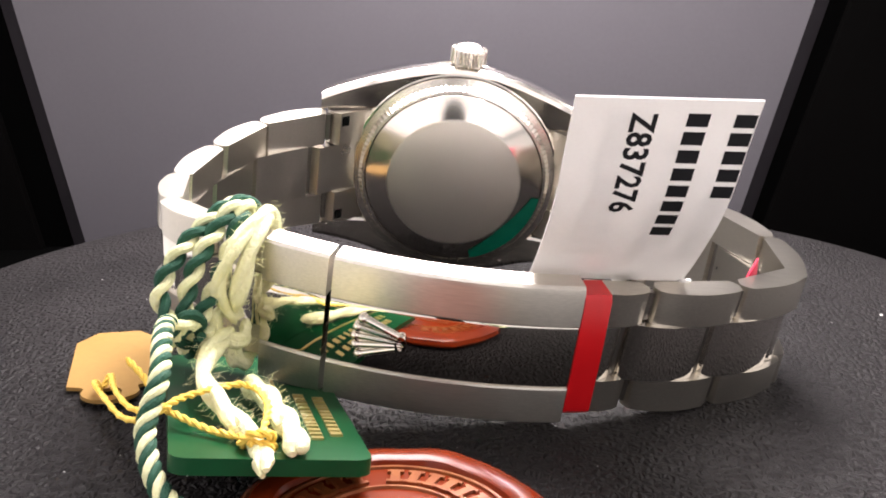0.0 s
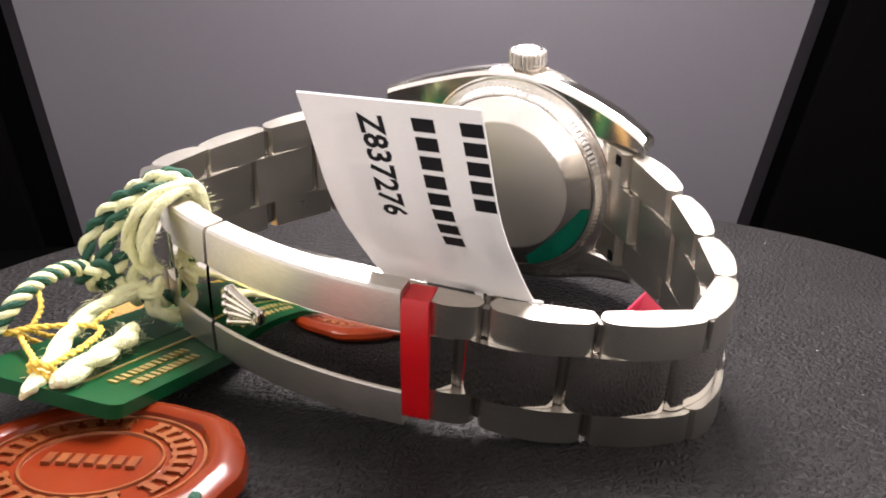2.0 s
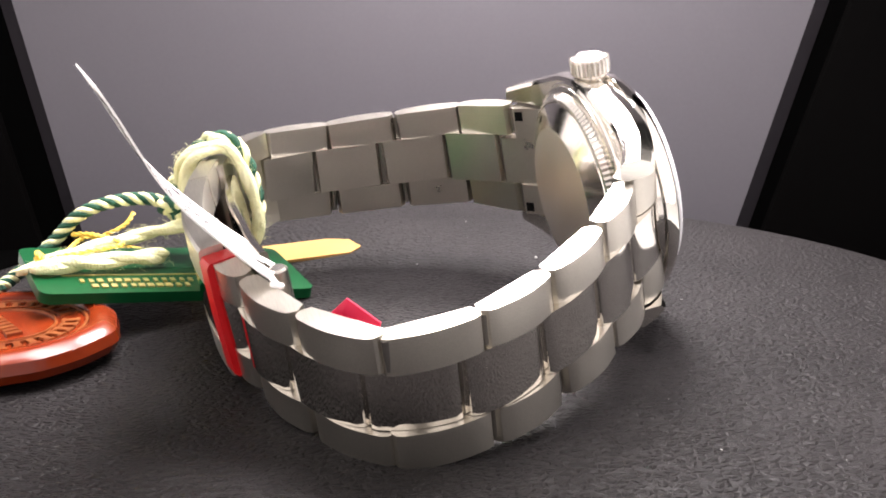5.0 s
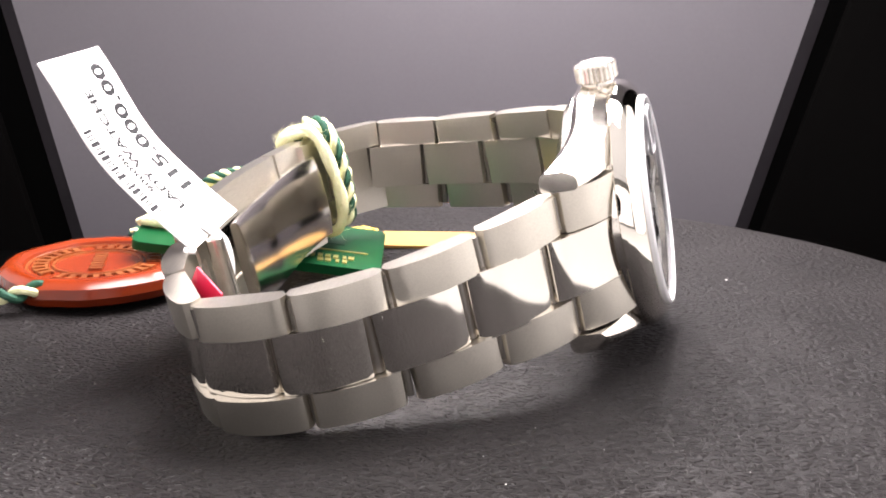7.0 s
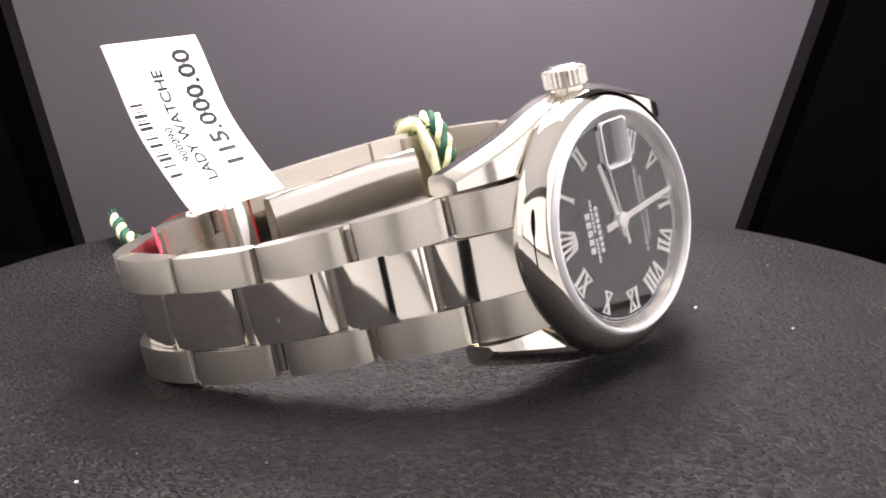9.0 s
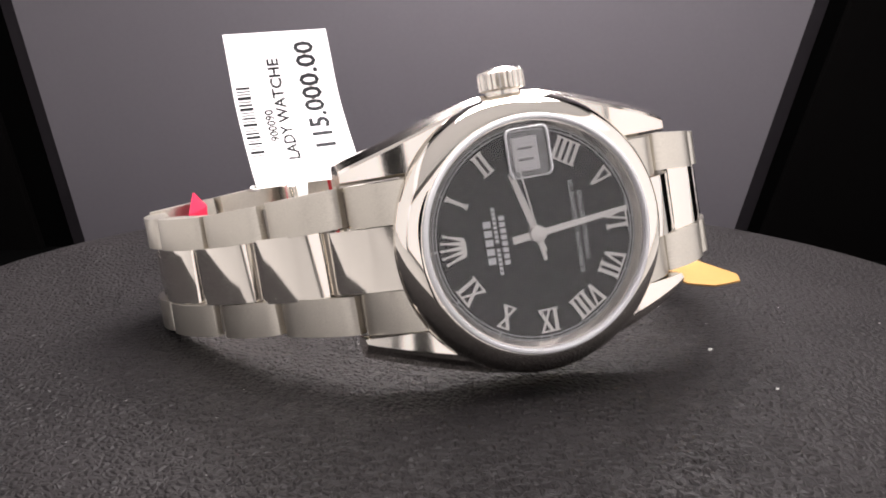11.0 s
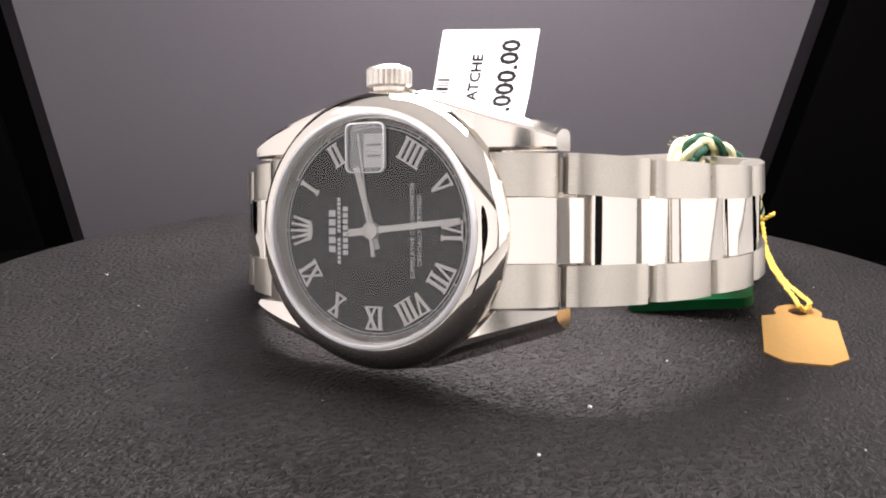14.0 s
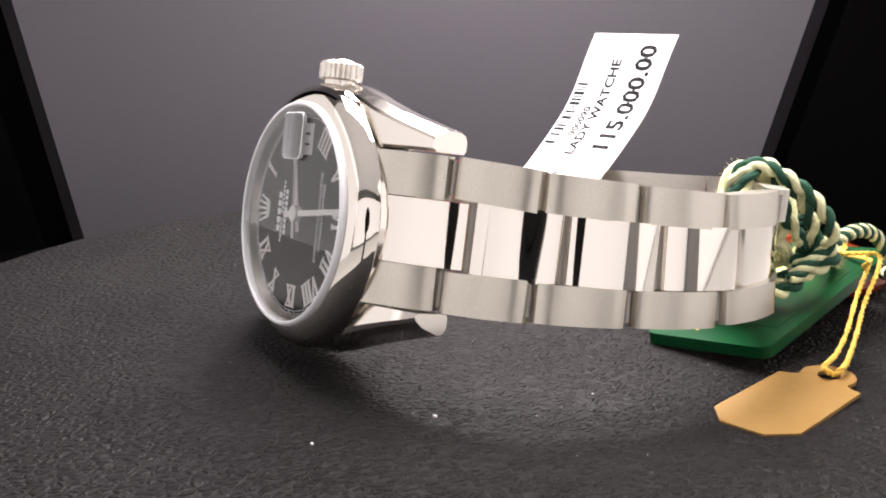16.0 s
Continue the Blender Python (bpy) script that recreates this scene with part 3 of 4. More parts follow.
def numeral(text):
    """A roman numeral with serifs, 3 mm high, centred."""
    widths = {"I": 0.78, "V": 1.6, "X": 1.6}
    total = sum(widths[c] for c in text)
    bm, x, h = bmesh.new(), -total / 2, 1.24
    for c in text:
        w = widths[c]
        m = x + w / 2
        if c == "I":
            bar(bm, m, -h, m, h, 0.42)
        elif c == "V":
            bar(bm, m - 0.58, h, m, -h, 0.38)
            bar(bm, m + 0.58, h, m, -h, 0.26, h=0.11)
        else:
            bar(bm, m - 0.58, h, m + 0.58, -h, 0.38)
            bar(bm, m + 0.58, h, m - 0.58, -h, 0.26, h=0.11)
        for e in (-h, h):
            if c == "V" and e < 0:
                continue
            bar(bm, x + 0.02, e, x + w - 0.02, e, 0.2, h=0.10)
        x += w
    return bm


for hour, text in ((1, "I"), (2, "II"), (4, "IIII"), (5, "V"), (6, "VI"), (7, "VII"), (8, "VIII"), (9, "IX"), (10, "X"), (11, "XI")):
    a = radians(30 * hour)
    part("numeral", on_dial(numeral(text), 9.9 * math.cos(a), 0.02, 9.9 * math.sin(a), 30 * hour), APPLIED, dial, "applied roman numeral", None)
bm = emblem(2.7, 0.14)
bmesh.ops.transform(bm, verts=bm.verts, matrix=Matrix.Translation((8.4, 0.02, 0)) @ Matrix(((0, 0, 1, 0), (0, 1, 0, 0), (1, 0, 0, 0), (0, 0, 0, 1))))
part("twelve_marker", bm, APPLIED, dial, "applied plain crown shape", None)

# minute track
for r in (11.62, 11.98):
    bm = ring([(r - 0.035, 0.0), (r + 0.035, 0.0), (r + 0.035, 0.03), (r - 0.035, 0.03)])
    part("minute_line", bm, DIAL_WHITE, dial, "", None)
bm = bmesh.new()
for k in range(60):
    a = radians(6 * k)
    big = k % 5 == 0
    bar(bm, 11.62 * math.sin(a), 11.62 * math.cos(a), 11.98 * math.sin(a), 11.98 * math.cos(a), 0.16 if big else 0.06, h=0.03)
part("minute_scale", on_dial(bm, 0, 0.0, 0), DIAL_WHITE, dial, "", None)

# printed words; maker's and model names are plain bars
bm = bmesh.new()
for i in range(5):
    box(bm, -2.5 + i * 1.02, -1.75 + i * 1.02, 5.1, 6.0, 0, 0.03)
part("maker_name_bar", on_dial(bm), DIAL_WHITE, dial, "", None)
bm = bmesh.new()
for i in range(15):
    if i != 6:
        box(bm, -3.8 + i * 0.51, -3.42 + i * 0.51, 4.42, 4.84, 0, 0.03)
part("model_name_bar", on_dial(bm), DIAL_WHITE, dial, "", None)
bm = bmesh.new()
for i in range(8):
    box(bm, -2.8 + i * 0.71, -2.26 + i * 0.71, 3.45, 4.1, 0, 0.03)
part("model_name_bar", on_dial(bm), DIAL_WHITE, dial, "", None)
for text, x, size in (("SUPERLATIVE CHRONOMETER", -5.0, 0.78), ("OFFICIALLY CERTIFIED", -5.9, 0.78)):
    part("dial_print", on_dial(lettering(text, size, extrude=0.01), x, 0.02, 0.0), DIAL_WHITE, dial, "", None)
for text, deg in (("SWISS", 187.5), ("MADE", 172.5)):
    a = radians(deg)
    part("dial_print", on_dial(lettering(text, 0.42, extrude=0.01), 11.45 * math.cos(a), 0.02, 11.45 * math.sin(a), deg - 180), DIAL_WHITE, dial, "", None)

# date window and its magnifier
bm = bmesh.new()
box(bm, -1.75, 1.25, 0.02, 0.16, 7.1, 10.9)
bevelled(bm, 0.1, 1)
part("date_disc", bm, PAPER, dial, "white date window")
part("date_print", on_dial(lettering("11", 2.5, extrude=0.02), -0.3, 0.19, 9.0), INK, dial, "", None)
bm = bmesh.new()
rim = []
for cx, cz, a0 in ((1.75, 11.2, 0), (-1.75, 11.2, 90), (-1.75, 7.2, 180), (1.75, 7.2, 270)):
    rim += arc_pts(cx, cz, 0.8, a0, a0 + 90, 5)
prism(bm, rim, 1.5, 1.95, "y")
bevelled(bm, 0.2, 2)
lens = part("magnifier", bm, CRYSTAL, glass, "clear raised magnifier over the date")
lens.visible_shadow = False
bm = bmesh.new()
inner = [(x * 0.93, 9.2 + (z - 9.2) * 0.95) for x, z in rim]
loops = [[bm.verts.new((x, y, z)) for x, z in pts] for pts, y in ((rim, 1.52), (rim, 1.93), (inner, 1.99), (inner, 1.52))]
for p, q in zip(loops, loops[1:] + loops[:1]):
    for k in range(len(rim)):
        bm.faces.new((p[k], p[(k + 1) % len(rim)], q[(k + 1) % len(rim)], q[k]))
part("magnifier_edge", bm, CRYSTAL_EDGE, glass, "pale ground edge of the magnifier")

# pointers: hour just before half past two, minutes near the half
def hand(angle, length, w0, w1, tail, tail_w, y, name):
    bm = bmesh.new()
    bar(bm, 0, -tail, 0, 0.6, tail_w, tail_w * 0.9, 0.14)
    bar(bm, 0, 0.4, 0, length, w0, w1, 0.16)
    return part(name, on_dial(bm, 0, y, 0, angle), APPLIED, watch, "", None)


hand(74, 7.4, 0.8, 0.68, 2.2, 0.75, 0.28, "hour_hand")
hand(174.5, 11.2, 0.72, 0.62, 3.0, 0.85, 0.52, "minute_hand")
hand(82, 11.0, 0.16, 0.10, 3.0, 0.45, 0.78, "second_hand")
bm = bmesh.new()
lathe(bm, [(0, 0.1), (0.95, 0.1), (0.95, 0.98), (0.6, 1.12), (0, 1.16)], 32)
part("hand_cap", bm, APPLIED, watch)

# green protective film on the slope of the back
bm = bmesh.new()
fan = []
for k in range(25):
    a = radians(-72 + 66 * k / 24)
    w = 2.9 * math.sin(math.pi * (0.12 + 0.8 * k / 24)) ** 0.7
    fan.append([bm.verts.new((math.cos(a) * r, -8.45 - 0.394 * (12.95 - r) - 0.03, math.sin(a) * r)) for r in (12.95, 12.95 - w)])
for a, b in zip(fan, fan[1:]):
    bm.faces.new((a[0], b[0], b[1], a[1]))
part("film", bm, TEAL, back, "remnant of green protective film", None)
# narrow slots in the end links: black plates put in for their shaded depth
for sx in (1, -1):
    for sz in (1, -1):
        bm = bmesh.new()
        m, ln = frame_on(Vector((sx * 12.6, -1.0, 0)), Vector((RIGHT if sx > 0 else LEFT)[0]), Vector((sx * 0.4, 0.9, 0)))
        box(bm, ln - 2.1, ln - 0.9, -3.36, -3.1, sz * 6.6, sz * 8.0, m)
        part("spring_bar_slot_shade", bm, BLACK_PLASTIC, watch)

# ---------------------------------------------------------------- price tag


def mm(x, y, z, *r):
    return pose(x / 1000, y / 1000, z / 1000, *r)


price_tag = thing("price_tag", mm(15.5, -28, 14), "curled white card price tag with printed words and barcode", "tag")
T0 = Vector((15.5, -28, 14))
TBL, TBR, TTL, TTR = Vector((6.9, -29.2, 14.6)), Vector((23.7, -27.0, 13.6)), Vector((9.3, -46.6, 35.9)), Vector((26.3, -44.0, 35.3))
TN = (TBR - TBL).cross(TTL - TBL).normalized()      # towards the face with the maker's words
TAG_W, TAG_H = 17.0, 27.5


def tag_place(u, v, off):
    """A place on the tag: u across, v up, off from its middle towards the front face; all in millimetres."""
    a, b = u / TAG_W, v / TAG_H
    p = TBL.lerp(TBR, a).lerp(TTL.lerp(TTR, a), b)
    sag = -4 * b * (1 - b) * 1.8 + 0.35 * math.sin(3.0 * math.pi * b) * b
    return p + TN * (off - sag * SAG_SIGN) - T0


SAG_SIGN = 1.0 if TN.z < 0 else -1.0
bm = bmesh.new()
grid = []
for i in range(13):
    row = []
    for j in range(31):
        u, v = TAG_W * i / 12, TAG_H * j / 30
        row.append([bm.verts.new(tag_place(u, v, o)) for o in (-0.11, 0.11)])
    grid.append(row)
for i in range(12):
    for j in range(30):
        for k in (0, 1):
            bm.faces.new((grid[i][j][k], grid[i + 1][j][k], grid[i + 1][j + 1][k], grid[i][j + 1][k]))
for i in range(12):
    for j in (0, 30):
        bm.faces.new((grid[i][j][0], grid[i + 1][j][0], grid[i + 1][j][1], grid[i][j][1]))
for j in range(30):
    for i in (0, 12):
        bm.faces.new((grid[i][j][0], grid[i][j + 1][0], grid[i][j + 1][1], grid[i][j][1]))
card = part("card", bm, PAPER, price_tag)


def print_on_tag(bm, u, v, front, name):
    """Put flat lettering (x along the words, y up) on the tag: words run down the front, up the back."""
    bmesh.ops.subdivide_edges(bm, edges=[e for e in bm.edges if e.calc_length() > 1.5], cuts=2)
    for q in bm.verts:
        x, y = q.co.x, q.co.y
        if front:
            q.co = tag_place(u + y, v - x, 0.14 + q.co.z)
        else:
            q.co = tag_place(u + y, v + x, -0.14 - q.co.z)
    part(name, bm, INK, card, "", None)


print_on_tag(lettering("Z837276", 3.25, "LEFT", 0.01, 0.08), 6.4, 25.9, True, "serial_print")
for u, count in ((11.6, 8), (16.0, 5)):
    for i in range(count):
        bm = bmesh.new()
        box(bm, i * 2.03, i * 2.03 + 1.45, -1.05, 1.0, -0.01, 0.01)
        print_on_tag(bm, u - 0.1, 26.0, True, "name_bar")
print_on_tag(lettering("115.000.00", 4.5, "LEFT", 0.01, 0.13), 4.2, 5.6, False, "price_print")
print_on_tag(lettering("LADY WATCHE", 2.6, "LEFT", 0.01, 0.07), 9.8, 4.6, False, "kind_print")
print_on_tag(lettering("900090", 2.0, "LEFT", 0.01, 0.05), 12.0, 8.4, False, "stock_print")
x = 0.0
for w in (0.3, 0.9, 0.3, 0.3, 0.6, 0.3, 0.9, 0.6, 0.3, 0.3, 0.9, 0.3, 0.6, 0.3, 0.3, 0.9, 0.6, 0.3, 0.9, 0.3, 0.3, 0.6):
    bm = bmesh.new()
    box(bm, x, x + w * 0.62, -1.1, 1.1, -0.01, 0.01)
    x += w * 0.62 + 0.27
    print_on_tag(bm, 15.4, 6.0, False, "barcode_bar")
# the neck of the tag, folded down round the clasp blade
neck = [Vector(p) for p in ((17.0, -29.5, 15.4), (17.2, -27.6, 14.4), (17.4, -26.2, 13.2), (17.2, -25.6, 10.5), (17.0, -25.8, 6.5))]
bm = bmesh.new()
rows = []
for p in spline(neck, 5):
    rows.append([bm.verts.new(p - T0 + Vector((dx, 0, 0)) + Vector((0, dy, 0))) for dx, dy in ((-1.1, 0), (1.1, 0), (1.1, 0.22), (-1.1, 0.22))])
for a, b in zip(rows, rows[1:]):
    for k in range(4):
        bm.faces.new((a[k], a[(k + 1) % 4], b[(k + 1) % 4], b[k]))
bm.faces.new(rows[0])
bm.faces.new(rows[-1][::-1])
part("neck", bm, PAPER, price_tag)
bm = bmesh.new()
lathe(bm, [(0.5, -0.18), (0.74, -0.18), (0.78, 0.0), (0.74, 0.18), (0.5, 0.18)], 24, Matrix.Translation(Vector((24.0, -27.3, 13.7)) - T0) @ pose(0, 0, 0, 78), closed=True)
part("loop", bm, PAPER, price_tag, "small white loop at the lower corner")

# ---------------------------------------------------------------- red paper slip
slip = thing("paper_slip", mm(33, -20.6, 8.9), "small folded crimson paper slip inside the bracelet", "paper")
bm = bmesh.new()
prism(bm, [(-2.3, 0.0), (1.6, -0.6), (2.6, 3.2), (-0.6, 5.8), (-2.9, 3.4)], -0.12, 0.12, "y")
for v in bm.verts:
    v.co.y += 0.06 * v.co.x ** 2
bmesh.ops.transform(bm, verts=bm.verts, matrix=pose(0, 0, 0, 8, 0, 62) @ Matrix.Scale(1.02, 4))
part("sheet", bm, RED_PAPER, slip)

# ---------------------------------------------------------------- green hang tag
GX, GY = Vector((0.965, 0.263, 0)), Vector((0.263, -0.965, 0))
green_m = Matrix.Translation((-0.0211, -0.0378, 0.0036)) @ Matrix(((GX.x, GY.x, 0, 0), (GX.y, GY.y, 0, 0), (0, 0, -1, 0), (0, 0, 0, 1))) @ pose(0, 0, 0, -7.4) @ pose(0, 0, 0, 0, -7.0)
green_tag = thing("hang_tag", green_m, "glossy green plastic hang tag with embossed gold lines", "tag")
bm = bmesh.new()
w, l, r = 8.7, 19.4, 1.6
rim = []
for cx, cy, a0 in ((w - r, l - r, 0), (-w + r, l - r, 90), (-w + r, -l + r, 180), (w - r, -l + r, 270)):
    rim += arc_pts(cx, cy, r, a0, a0 + 90, 5)
prism(bm, rim, 0.0, 1.5, "z")
bevelled(bm, 0.45, 3)
plate = part("plate", bm, GREEN, green_tag)
bm = bmesh.new()
box(bm, 2.2, 2.55, -17, 15.5, -0.12, 0.05)
part("gold_line", bm, GOLD_FOIL, plate)
random.seed(4)
for x0, y0, n in ((4.0, -2.0, 13), (5.9, -1.0, 11), (4.6, -15.0, 6), (6.2, -14.0, 4)):
    for i in range(n):
        bm = bmesh.new()
        box(bm, x0, x0 + 1.1, y0 + i * 1.25, y0 + i * 1.25 + random.uniform(0.5, 1.0), -0.22, 0.05)
        part("embossed_bar", bm, GOLD_FOIL, plate, "small embossed gold bar")
bm = bmesh.new()
box(bm, -6.8, -0.2, -13, 12, -0.06, 0.05)
bevelled(bm, 0.05, 1)
part("panel", bm, GREEN, plate)

# ---------------------------------------------------------------- red seal
seal = thing("wax_seal", mm(-6.1, -59.0, -1.7), "glossy red wax-look seal with worn gold raised rings", "seal")
UPRIGHT = pose(0, 0, 0, 90)


def lump(k, r):
    a = 2 * math.pi * k / 120
    return r * (1 + (0.010 * math.sin(9 * a) + 0.016 * math.sin(5 * a + 1.3) + 0.006 * math.sin(14 * a + 0.4)) * (1 if r > 9 else 0))


bm = bmesh.new()
lathe(bm, [(0, 0), (12.4, 0), (13.9, 0.6), (14.5, 1.8), (14.2, 3.2), (13.0, 4.1), (11.6, 4.25), (10.9, 3.9), (10.6, 3.3), (0, 3.25)], 120, UPRIGHT, wave=lump)
wax = part("body", bm, WAX, seal)
for r0, r1 in ((10.1, 10.6), (6.3, 6.75)):
    bm = bmesh.new()
    lathe(bm, [(r0, 3.2), (r0 + 0.1, 3.55), (r1 - 0.1, 3.55), (r1, 3.2)], 96, UPRIGHT, closed=True)
    part("raised_ring", bm, WAX_GOLD, wax, "raised ring with worn gold")
for k in range(30):
    a = 360 * k / 30
    if k % 10 == 9:
        continue
    bm = bmesh.new()
    box(bm, -0.42, 0.42, 7.2, 9.5, 3.2, 3.6, pose(0, 0, 0, 0, 0, -a))
    for q in (0.0, 0.9):
        box(bm, -0.75, 0.75, 7.3 + q * 2, 7.7 + q * 2, 3.2, 3.58, pose(0, 0, 0, 0, 0, -a))
    part("raised_mark", bm, WAX_GOLD, wax)
for i in range(7):
    bm = bmesh.new()
    box(bm, -4.6 + i * 1.35, -3.7 + i * 1.35, -0.9 + 0.2 * (i % 2), 1.1, 3.2, 3.65, pose(0, 0, 0, 0, 0, 25))
    part("raised_bar", bm, WAX_GOLD, wax)

# ---------------------------------------------------------------- gold card tag
gold_m = Matrix.Translation((-0.0424, -0.0157, -0.00122)) @ pose(0, 0, 0, 0, 0, -76.1 + 0.0)
gold_tag = thing("card_tag", gold_m, "small golden card tag with cut corners and a string hole", "tag")
bm = bmesh.new()
outer = [(8.4, 5.0), (8.9, 3.6), (9.4, 3.0)] + arc_pts(10.6, 0, 3.3, 80, -80, 10) + [(9.4, -3.0), (8.9, -3.6), (8.4, -5.0), (-6.6, -5.1), (-9.8, -2.6), (-9.8, 2.6), (-6.6, 5.1)]
hole = arc_pts(11.0, 0, 1.35, 0, 360, 16)[:-1]
ov, hv = [bm.verts.new((a, b, 0)) for a, b in outer], [bm.verts.new((a, b, 0)) for a, b in hole]
es = [bm.edges.new((r[i], r[(i + 1) % len(r)])) for r in (ov, hv) for i in range(len(r))]
bmesh.ops.triangle_fill(bm, edges=es, use_beauty=True)
ext = bmesh.ops.extrude_face_region(bm, geom=bm.faces[:])
for v in [e for e in ext["geom"] if isinstance(e, bmesh.types.BMVert)]:
    v.co.z += 0.45
for v in bm.verts:
    v.co.z += 0.9 * (1 - math.cos(v.co.x / 14)) + 0.02
part("card", bm, GOLD_CARD, gold_tag)

# ---------------------------------------------------------------- cords


def laid_cord(points, parent, origin, r=0.54, lay=0.52, pitch=0.22, count=2):
    """A twisted cord of green and pale strands."""
    path = spline([Vector(p) - origin for p in points], 14)
    for k in range(count):
        bm = bmesh.new()
        tube(bm, strand(path, lay, pitch, 2 * math.pi * k / count), r, 8, 0.05)
        part("strand", bm, CORD_GREEN if k % 2 == 0 else CORD_PALE, parent, "dark green strand" if k % 2 == 0 else "pale yellow strand")


def at_watch(x, y, z):
    return WATCH.to_3x3() @ Vector((x, y, z)) + WATCH.translation * 1000


O = Vector((-28, -36, 10))
cord = thing("seal_cord", mm(*O), "twisted green and pale yellow cord tied round the bracelet", "cord")
laid_cord([(-28.5, -37.2, 10.0), at_watch(-30.2, -59.8, 5.2), at_watch(-28.6, -56.6, 9.4), at_watch(-25.0, -51.5, 12.2), at_watch(-24.2, -49.2, 9.0), at_watch(-24.2, -48.8, 2.0), at_watch(-25, -50.6, -4.2), at_watch(-27, -56.4, -3.0), (-28.8, -35.4, 8.6)], cord, O)
laid_cord([(-28.2, -36.8, 10.4), at_watch(-27.6, -59.2, 5.6), at_watch(-26.6, -57.2, 9.2), at_watch(-24.4, -53.0, 12.6), at_watch(-23.6, -49.6, 11.0), at_watch(-23.4, -48.7, 5.0)], cord, O)
laid_cord([(-27.2, -36.6, 10.6), at_watch(-25.0, -57.6, 6.0), at_watch(-23.6, -55.2, 11.0), at_watch(-23.2, -51.0, 12.3), at_watch(-22.6, -48.8, 9.0), at_watch(-22.8, -48.6, 1.0), at_watch(-23.6, -51, -4.4), at_watch(-25.4, -57, -2.0), (-27.6, -35.2, 9.4)], cord, O)
laid_cord([(-26.4, -35.0, 11.0), (-27.6, -37.6, 12.0), (-30.0, -38.0, 10.6), (-29.6, -35.6, 9.0), (-27.0, -34.6, 9.0), (-26.2, -36.4, 10.2)], cord, O)
laid_cord([(-28.6, -31.5, 7.6), (-29.2, -35.5, 10.2), (-29.2, -39.5, 12.2), (-28.2, -45.0, 12.4), (-27.2, -50.0, 10.8), (-27.6, -54.0, 6.8), (-24.8, -58.5, 3.4), (-19.8, -61.0, 2.6)], cord, O, 0.44, 0.58, 0.22, 4)
laid_cord([(7.0, -60.0, 1.6), (10.4, -62.0, 1.1), (11.2, -66.6, 0.9), (9.8, -72.0, 1.4), (8.2, -76.4, 2.2)], cord, O, 0.62, 0.62, 0.19, 2)
# frayed tuft at the cord's end
random.seed(8)
bm = bmesh.new()
for k in range(40):
    a = Vector((8.2, -76.2, 2.2)) - O
    b = a + Vector((random.uniform(-1.3, 0.7), random.uniform(-2.0, -0.6), random.uniform(-1.2, 1.6)))
    tube(bm, [a, a.lerp(b, 0.5) + Vector((random.uniform(-0.3, 0.3), 0, random.uniform(-0.3, 0.3))), b], 0.13, 4)
part("tuft", bm, CORD_GREEN, cord, "frayed dark green end")

O2 = Vector((-24, -34, 8))
yarn = thing("cream_yarn", mm(*O2), "soft cream yarn looped and knotted round the bracelet", "yarn")


def fluffy(points, parent, r, seed, name="ply"):
    """A soft yarn: two plies and stray fibres."""
    random.seed(seed)
    path = spline([Vector(p) - O2 for p in points], 10)
    for k in range(2):
        bm = bmesh.new()
        tube(bm, strand(path, r * 0.33, 0.075, math.pi * k), lambda f: r * (0.74 + 0.06 * math.sin(11 * f + 2 * k)) * min(1.0, 0.35 + 9 * min(f, 1 - f)), 10, 0.035)
        part(name, bm, YARN_WHITE, parent)
    bm = bmesh.new()
    for i in range(int(len(path) * 5)):
        a = random.choice(path[2:-8])
        d = Vector((random.gauss(0, 1), random.gauss(0, 1), random.gauss(0, 1))).normalized()
        tube(bm, [a + d * r * 0.6, a + d * r * 1.3 + Vector((random.uniform(-0.4, 0.4),) * 3), a + d * r * random.uniform(1.15, 1.75) + Vector((random.uniform(-1, 1), random.uniform(-1, 1), random.uniform(-0.3, 0.3)))], 0.018, 3)
    tagged(part("fibre", bm, YARN_WHITE, parent), kind="stuff")


fluffy([(-24.2, -32.6, 11.0), at_watch(-22.4, -58.2, 6.5), at_watch(-21.6, -56.2, 10.8), at_watch(-20.9, -52.0, 12.0), at_watch(-20.6, -49.8, 8.5), at_watch(-20.8, -49.2, 0.0), at_watch(-21.8, -52, -5.0), at_watch(-22.6, -57.6, -3.0), (-24.4, -32.2, 9.4)], yarn, 0.95, 1)
fluffy([(-23.6, -33.0, 10.4), at_watch(-24.6, -58.6, 6.0), at_watch(-23.2, -57.8, 10.6), at_watch(-21.6, -54.0, 12.2), at_watch(-20.9, -50.6, 11.4)], yarn, 0.8, 2)
fluffy([(-23.2, -31.6, 10.8), (-25.4, -33.2, 11.4), (-25.2, -34.6, 9.4), (-23.0, -33.6, 8.6), (-22.8, -32.4, 10.4)], yarn, 0.85, 3, "knot")
fluffy([(-24.2, -33.6, 9.6), (-25.6, -38.0, 8.4), (-24.8, -43.0, 7.6), (-21.4, -49.0, 7.0), (-17.8, -54.2, 6.4), (-16.6, -58.0, 5.6)], yarn, 1.0, 4)
fluffy([(-22.0, -38.0, 5.4), (-19.6, -41.5, 6.0), (-17.2, -47.0, 6.4), (-14.8, -53.0, 6.8), (-14.2, -56.0, 6.6)], yarn, 1.15, 5)

O3 = Vector((-30, -40, 6))
string = thing("yellow_string", mm(*O3), "thin yellow string from the card tag, knotted on the yarn", "string")


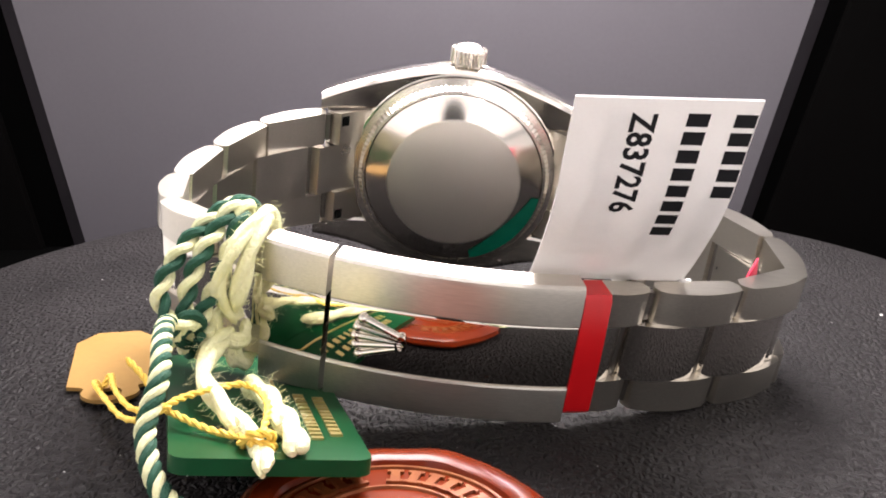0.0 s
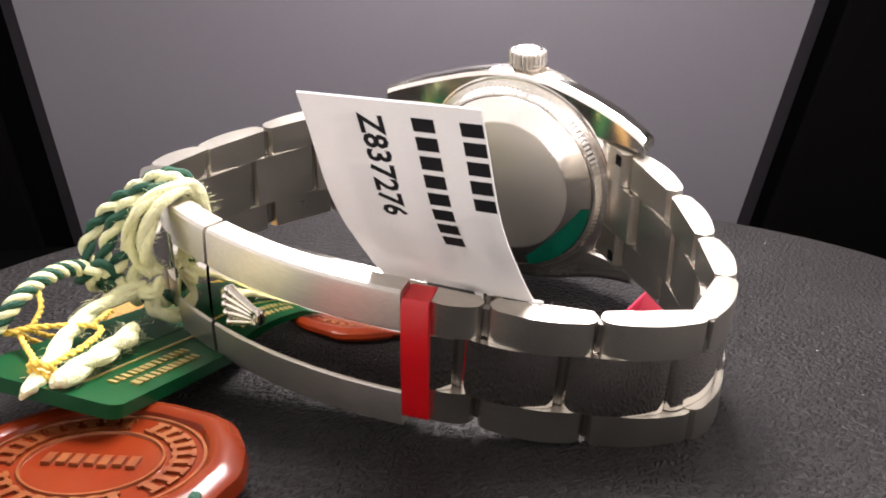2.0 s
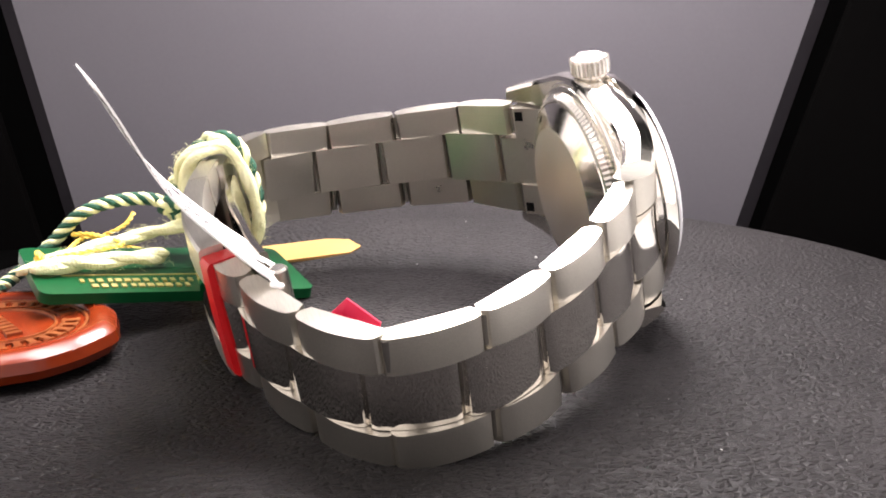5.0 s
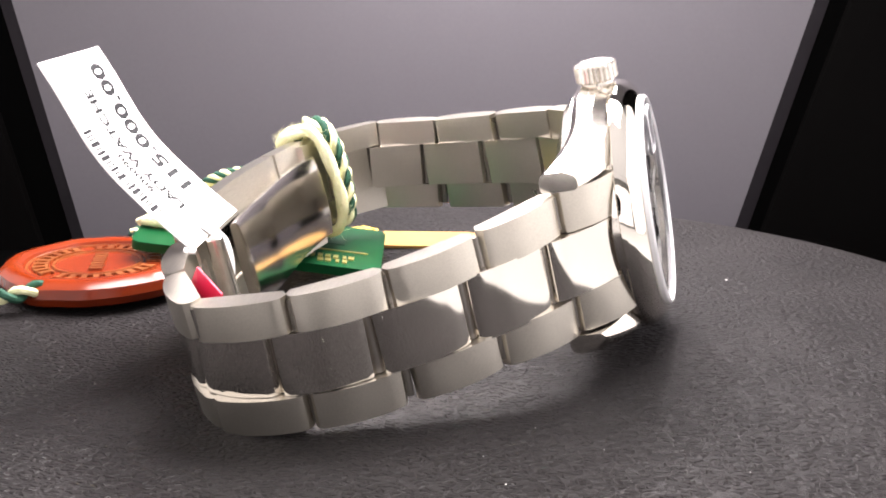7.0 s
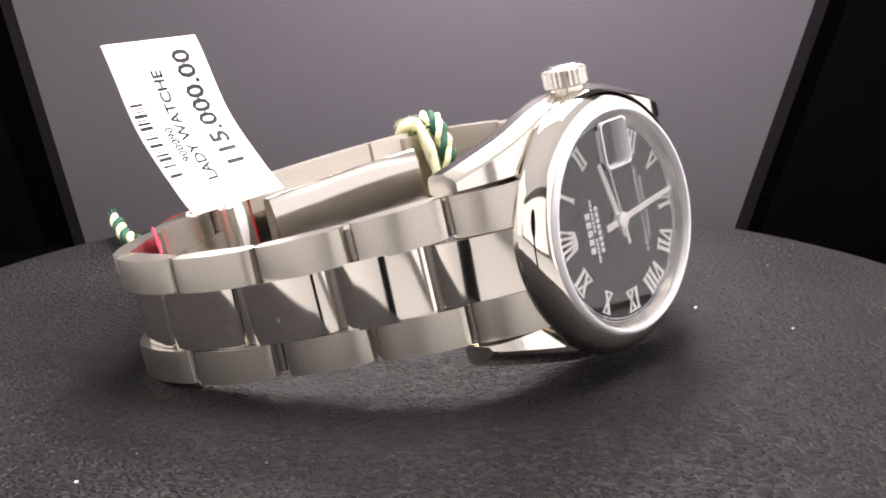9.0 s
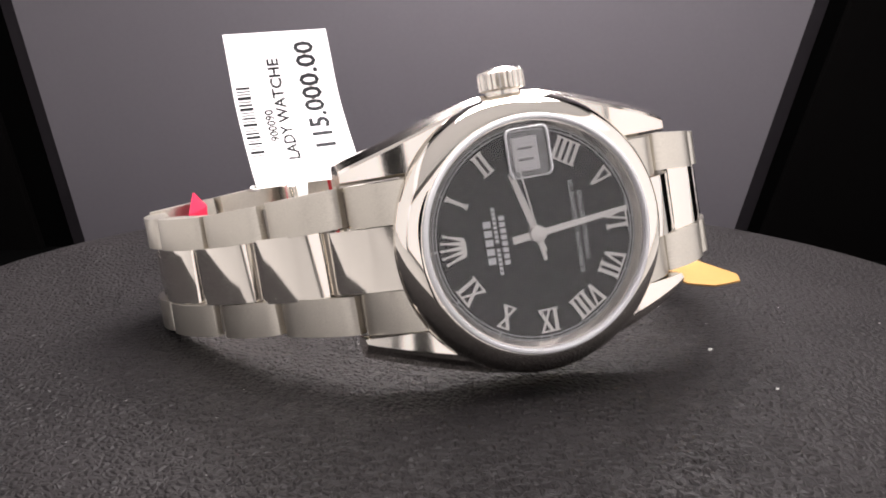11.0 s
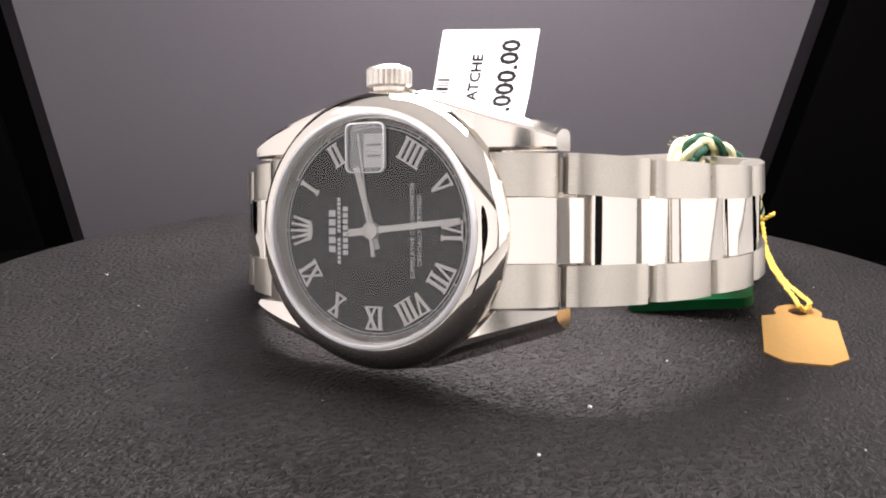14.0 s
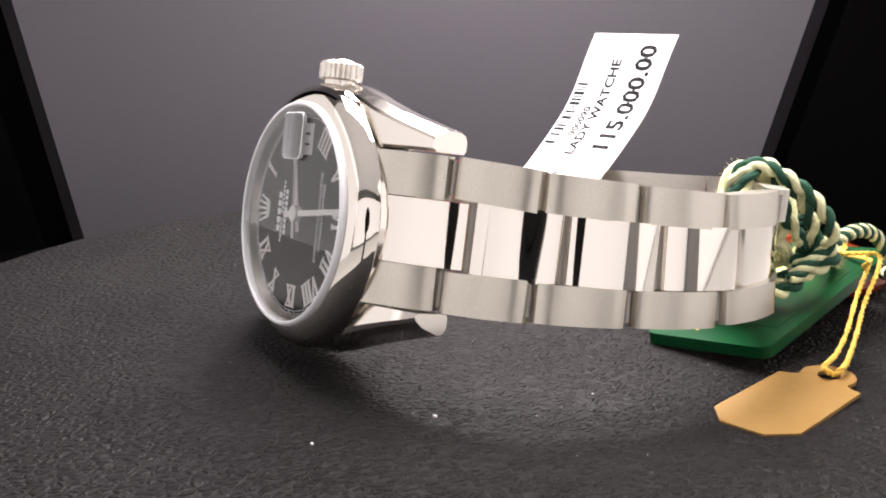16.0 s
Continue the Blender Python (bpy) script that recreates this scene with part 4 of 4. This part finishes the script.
def thread(points, r=0.36):
    path = spline([Vector(p) - O3 for p in points], 10)
    bm = bmesh.new()
    for k in range(2):
        tube(bm, strand(path, r * 0.5, 0.5, math.pi * k), r * 0.62, 6, 0.06)
    part("strand", bm, YELLOW, string)


thread([(-40.6, -26.0, -0.1), (-40.0, -25.0, 0.9), (-38.2, -29.4, 1.0), (-34.6, -36.0, 1.8), (-30.8, -42.5, 4.4), (-28.4, -47.6, 7.2), (-26.2, -50.0, 7.4), (-22.0, -52.0, 6.6), (-17.8, -54.0, 6.8)])
thread([(-40.6, -26.2, -0.1), (-41.2, -27.0, 0.8), (-39.2, -30.6, 0.8), (-35.4, -36.8, 1.2), (-31.6, -43.2, 3.6), (-29.4, -48.4, 6.8), (-27.2, -51.0, 8.0), (-25.4, -48.0, 8.2), (-21.0, -44.0, 7.8), (-18.0, -48.0, 7.8), (-17.4, -53.6, 7.2)])
thread([(-17.0, -53.2, 5.8), (-16.6, -54.4, 7.4), (-18.2, -55.2, 7.8), (-19.2, -54.2, 6.4), (-17.6, -53.2, 5.6), (-16.4, -54.6, 6.4), (-18.4, -55.4, 7.2)], 0.42)
thread([(-28.4, -47.0, 7.2), (-30.4, -43.8, 8.2), (-32.4, -42.4, 9.6)], 0.34)

# ---------------------------------------------------------------- dust on the leather
random.seed(11)
bm = bmesh.new()
for k in range(34):
    a, r = random.uniform(0, 2 * math.pi), 76 * math.sqrt(random.random())
    s = random.choice((0.04, 0.05, 0.06, 0.08))
    box(bm, -s, s, -s * random.uniform(0.5, 1.6), s, 0, s, Matrix.Translation((r * math.cos(a), r * math.sin(a), pad(r * math.cos(a), r * math.sin(a)))) @ pose(0, 0, 0, 0, 0, random.uniform(0, 90)))
for x, y, s in ((-26.4, 20.5, 0.22), (-26.6, 35.0, 0.16), (-29.2, 1.1, 0.12), (59.4, 5.8, 0.18)):
    box(bm, x - s, x + s, y - s * 0.7, y + s * 0.7, pad(x, y), pad(x, y) + s)
tagged(part("dust", bm, DUST, turntable, "scattered pale dust specks", None), kind="stuff")

# ---------------------------------------------------------------- the filming camera, seen in reflections
rig = thing("video_camera", mm(0, -168, 49, 0, 0, 0), "black video camera body facing the turntable", "camera", keyed=False)
bm = bmesh.new()
lathe(bm, [(0, -40), (22.5, -40), (23.5, -38), (23.5, 23), (22.5, 24), (0, 24)], 64)
part("body", bm, BLACK_PLASTIC, rig)
bm = bmesh.new()
lathe(bm, [(9, 24), (12, 24), (12, 26.5), (9, 26.5)], 40, closed=True)
part("lens_ring", bm, BLACK_PLASTIC, rig)
bm = bmesh.new()
lathe(bm, [(0, -20), (9, -20), (9, -90), (0, -90)], 24, pose(0, 0, 0, 90) @ Matrix.Translation((0, 0, 0)))
part("stand", bm, BLACK_PLASTIC, rig)


def motions():
    """All that stands on the turntable turns with it."""
    n = int(CLIP * 4)
    for ob, m in THINGS:
        walk(ob, [(k * CLIP / n, pose(0, 0, 0, 0, 0, -TURN * k * CLIP / n) @ SETTLED @ m) for k in range(n + 1)])


motions()
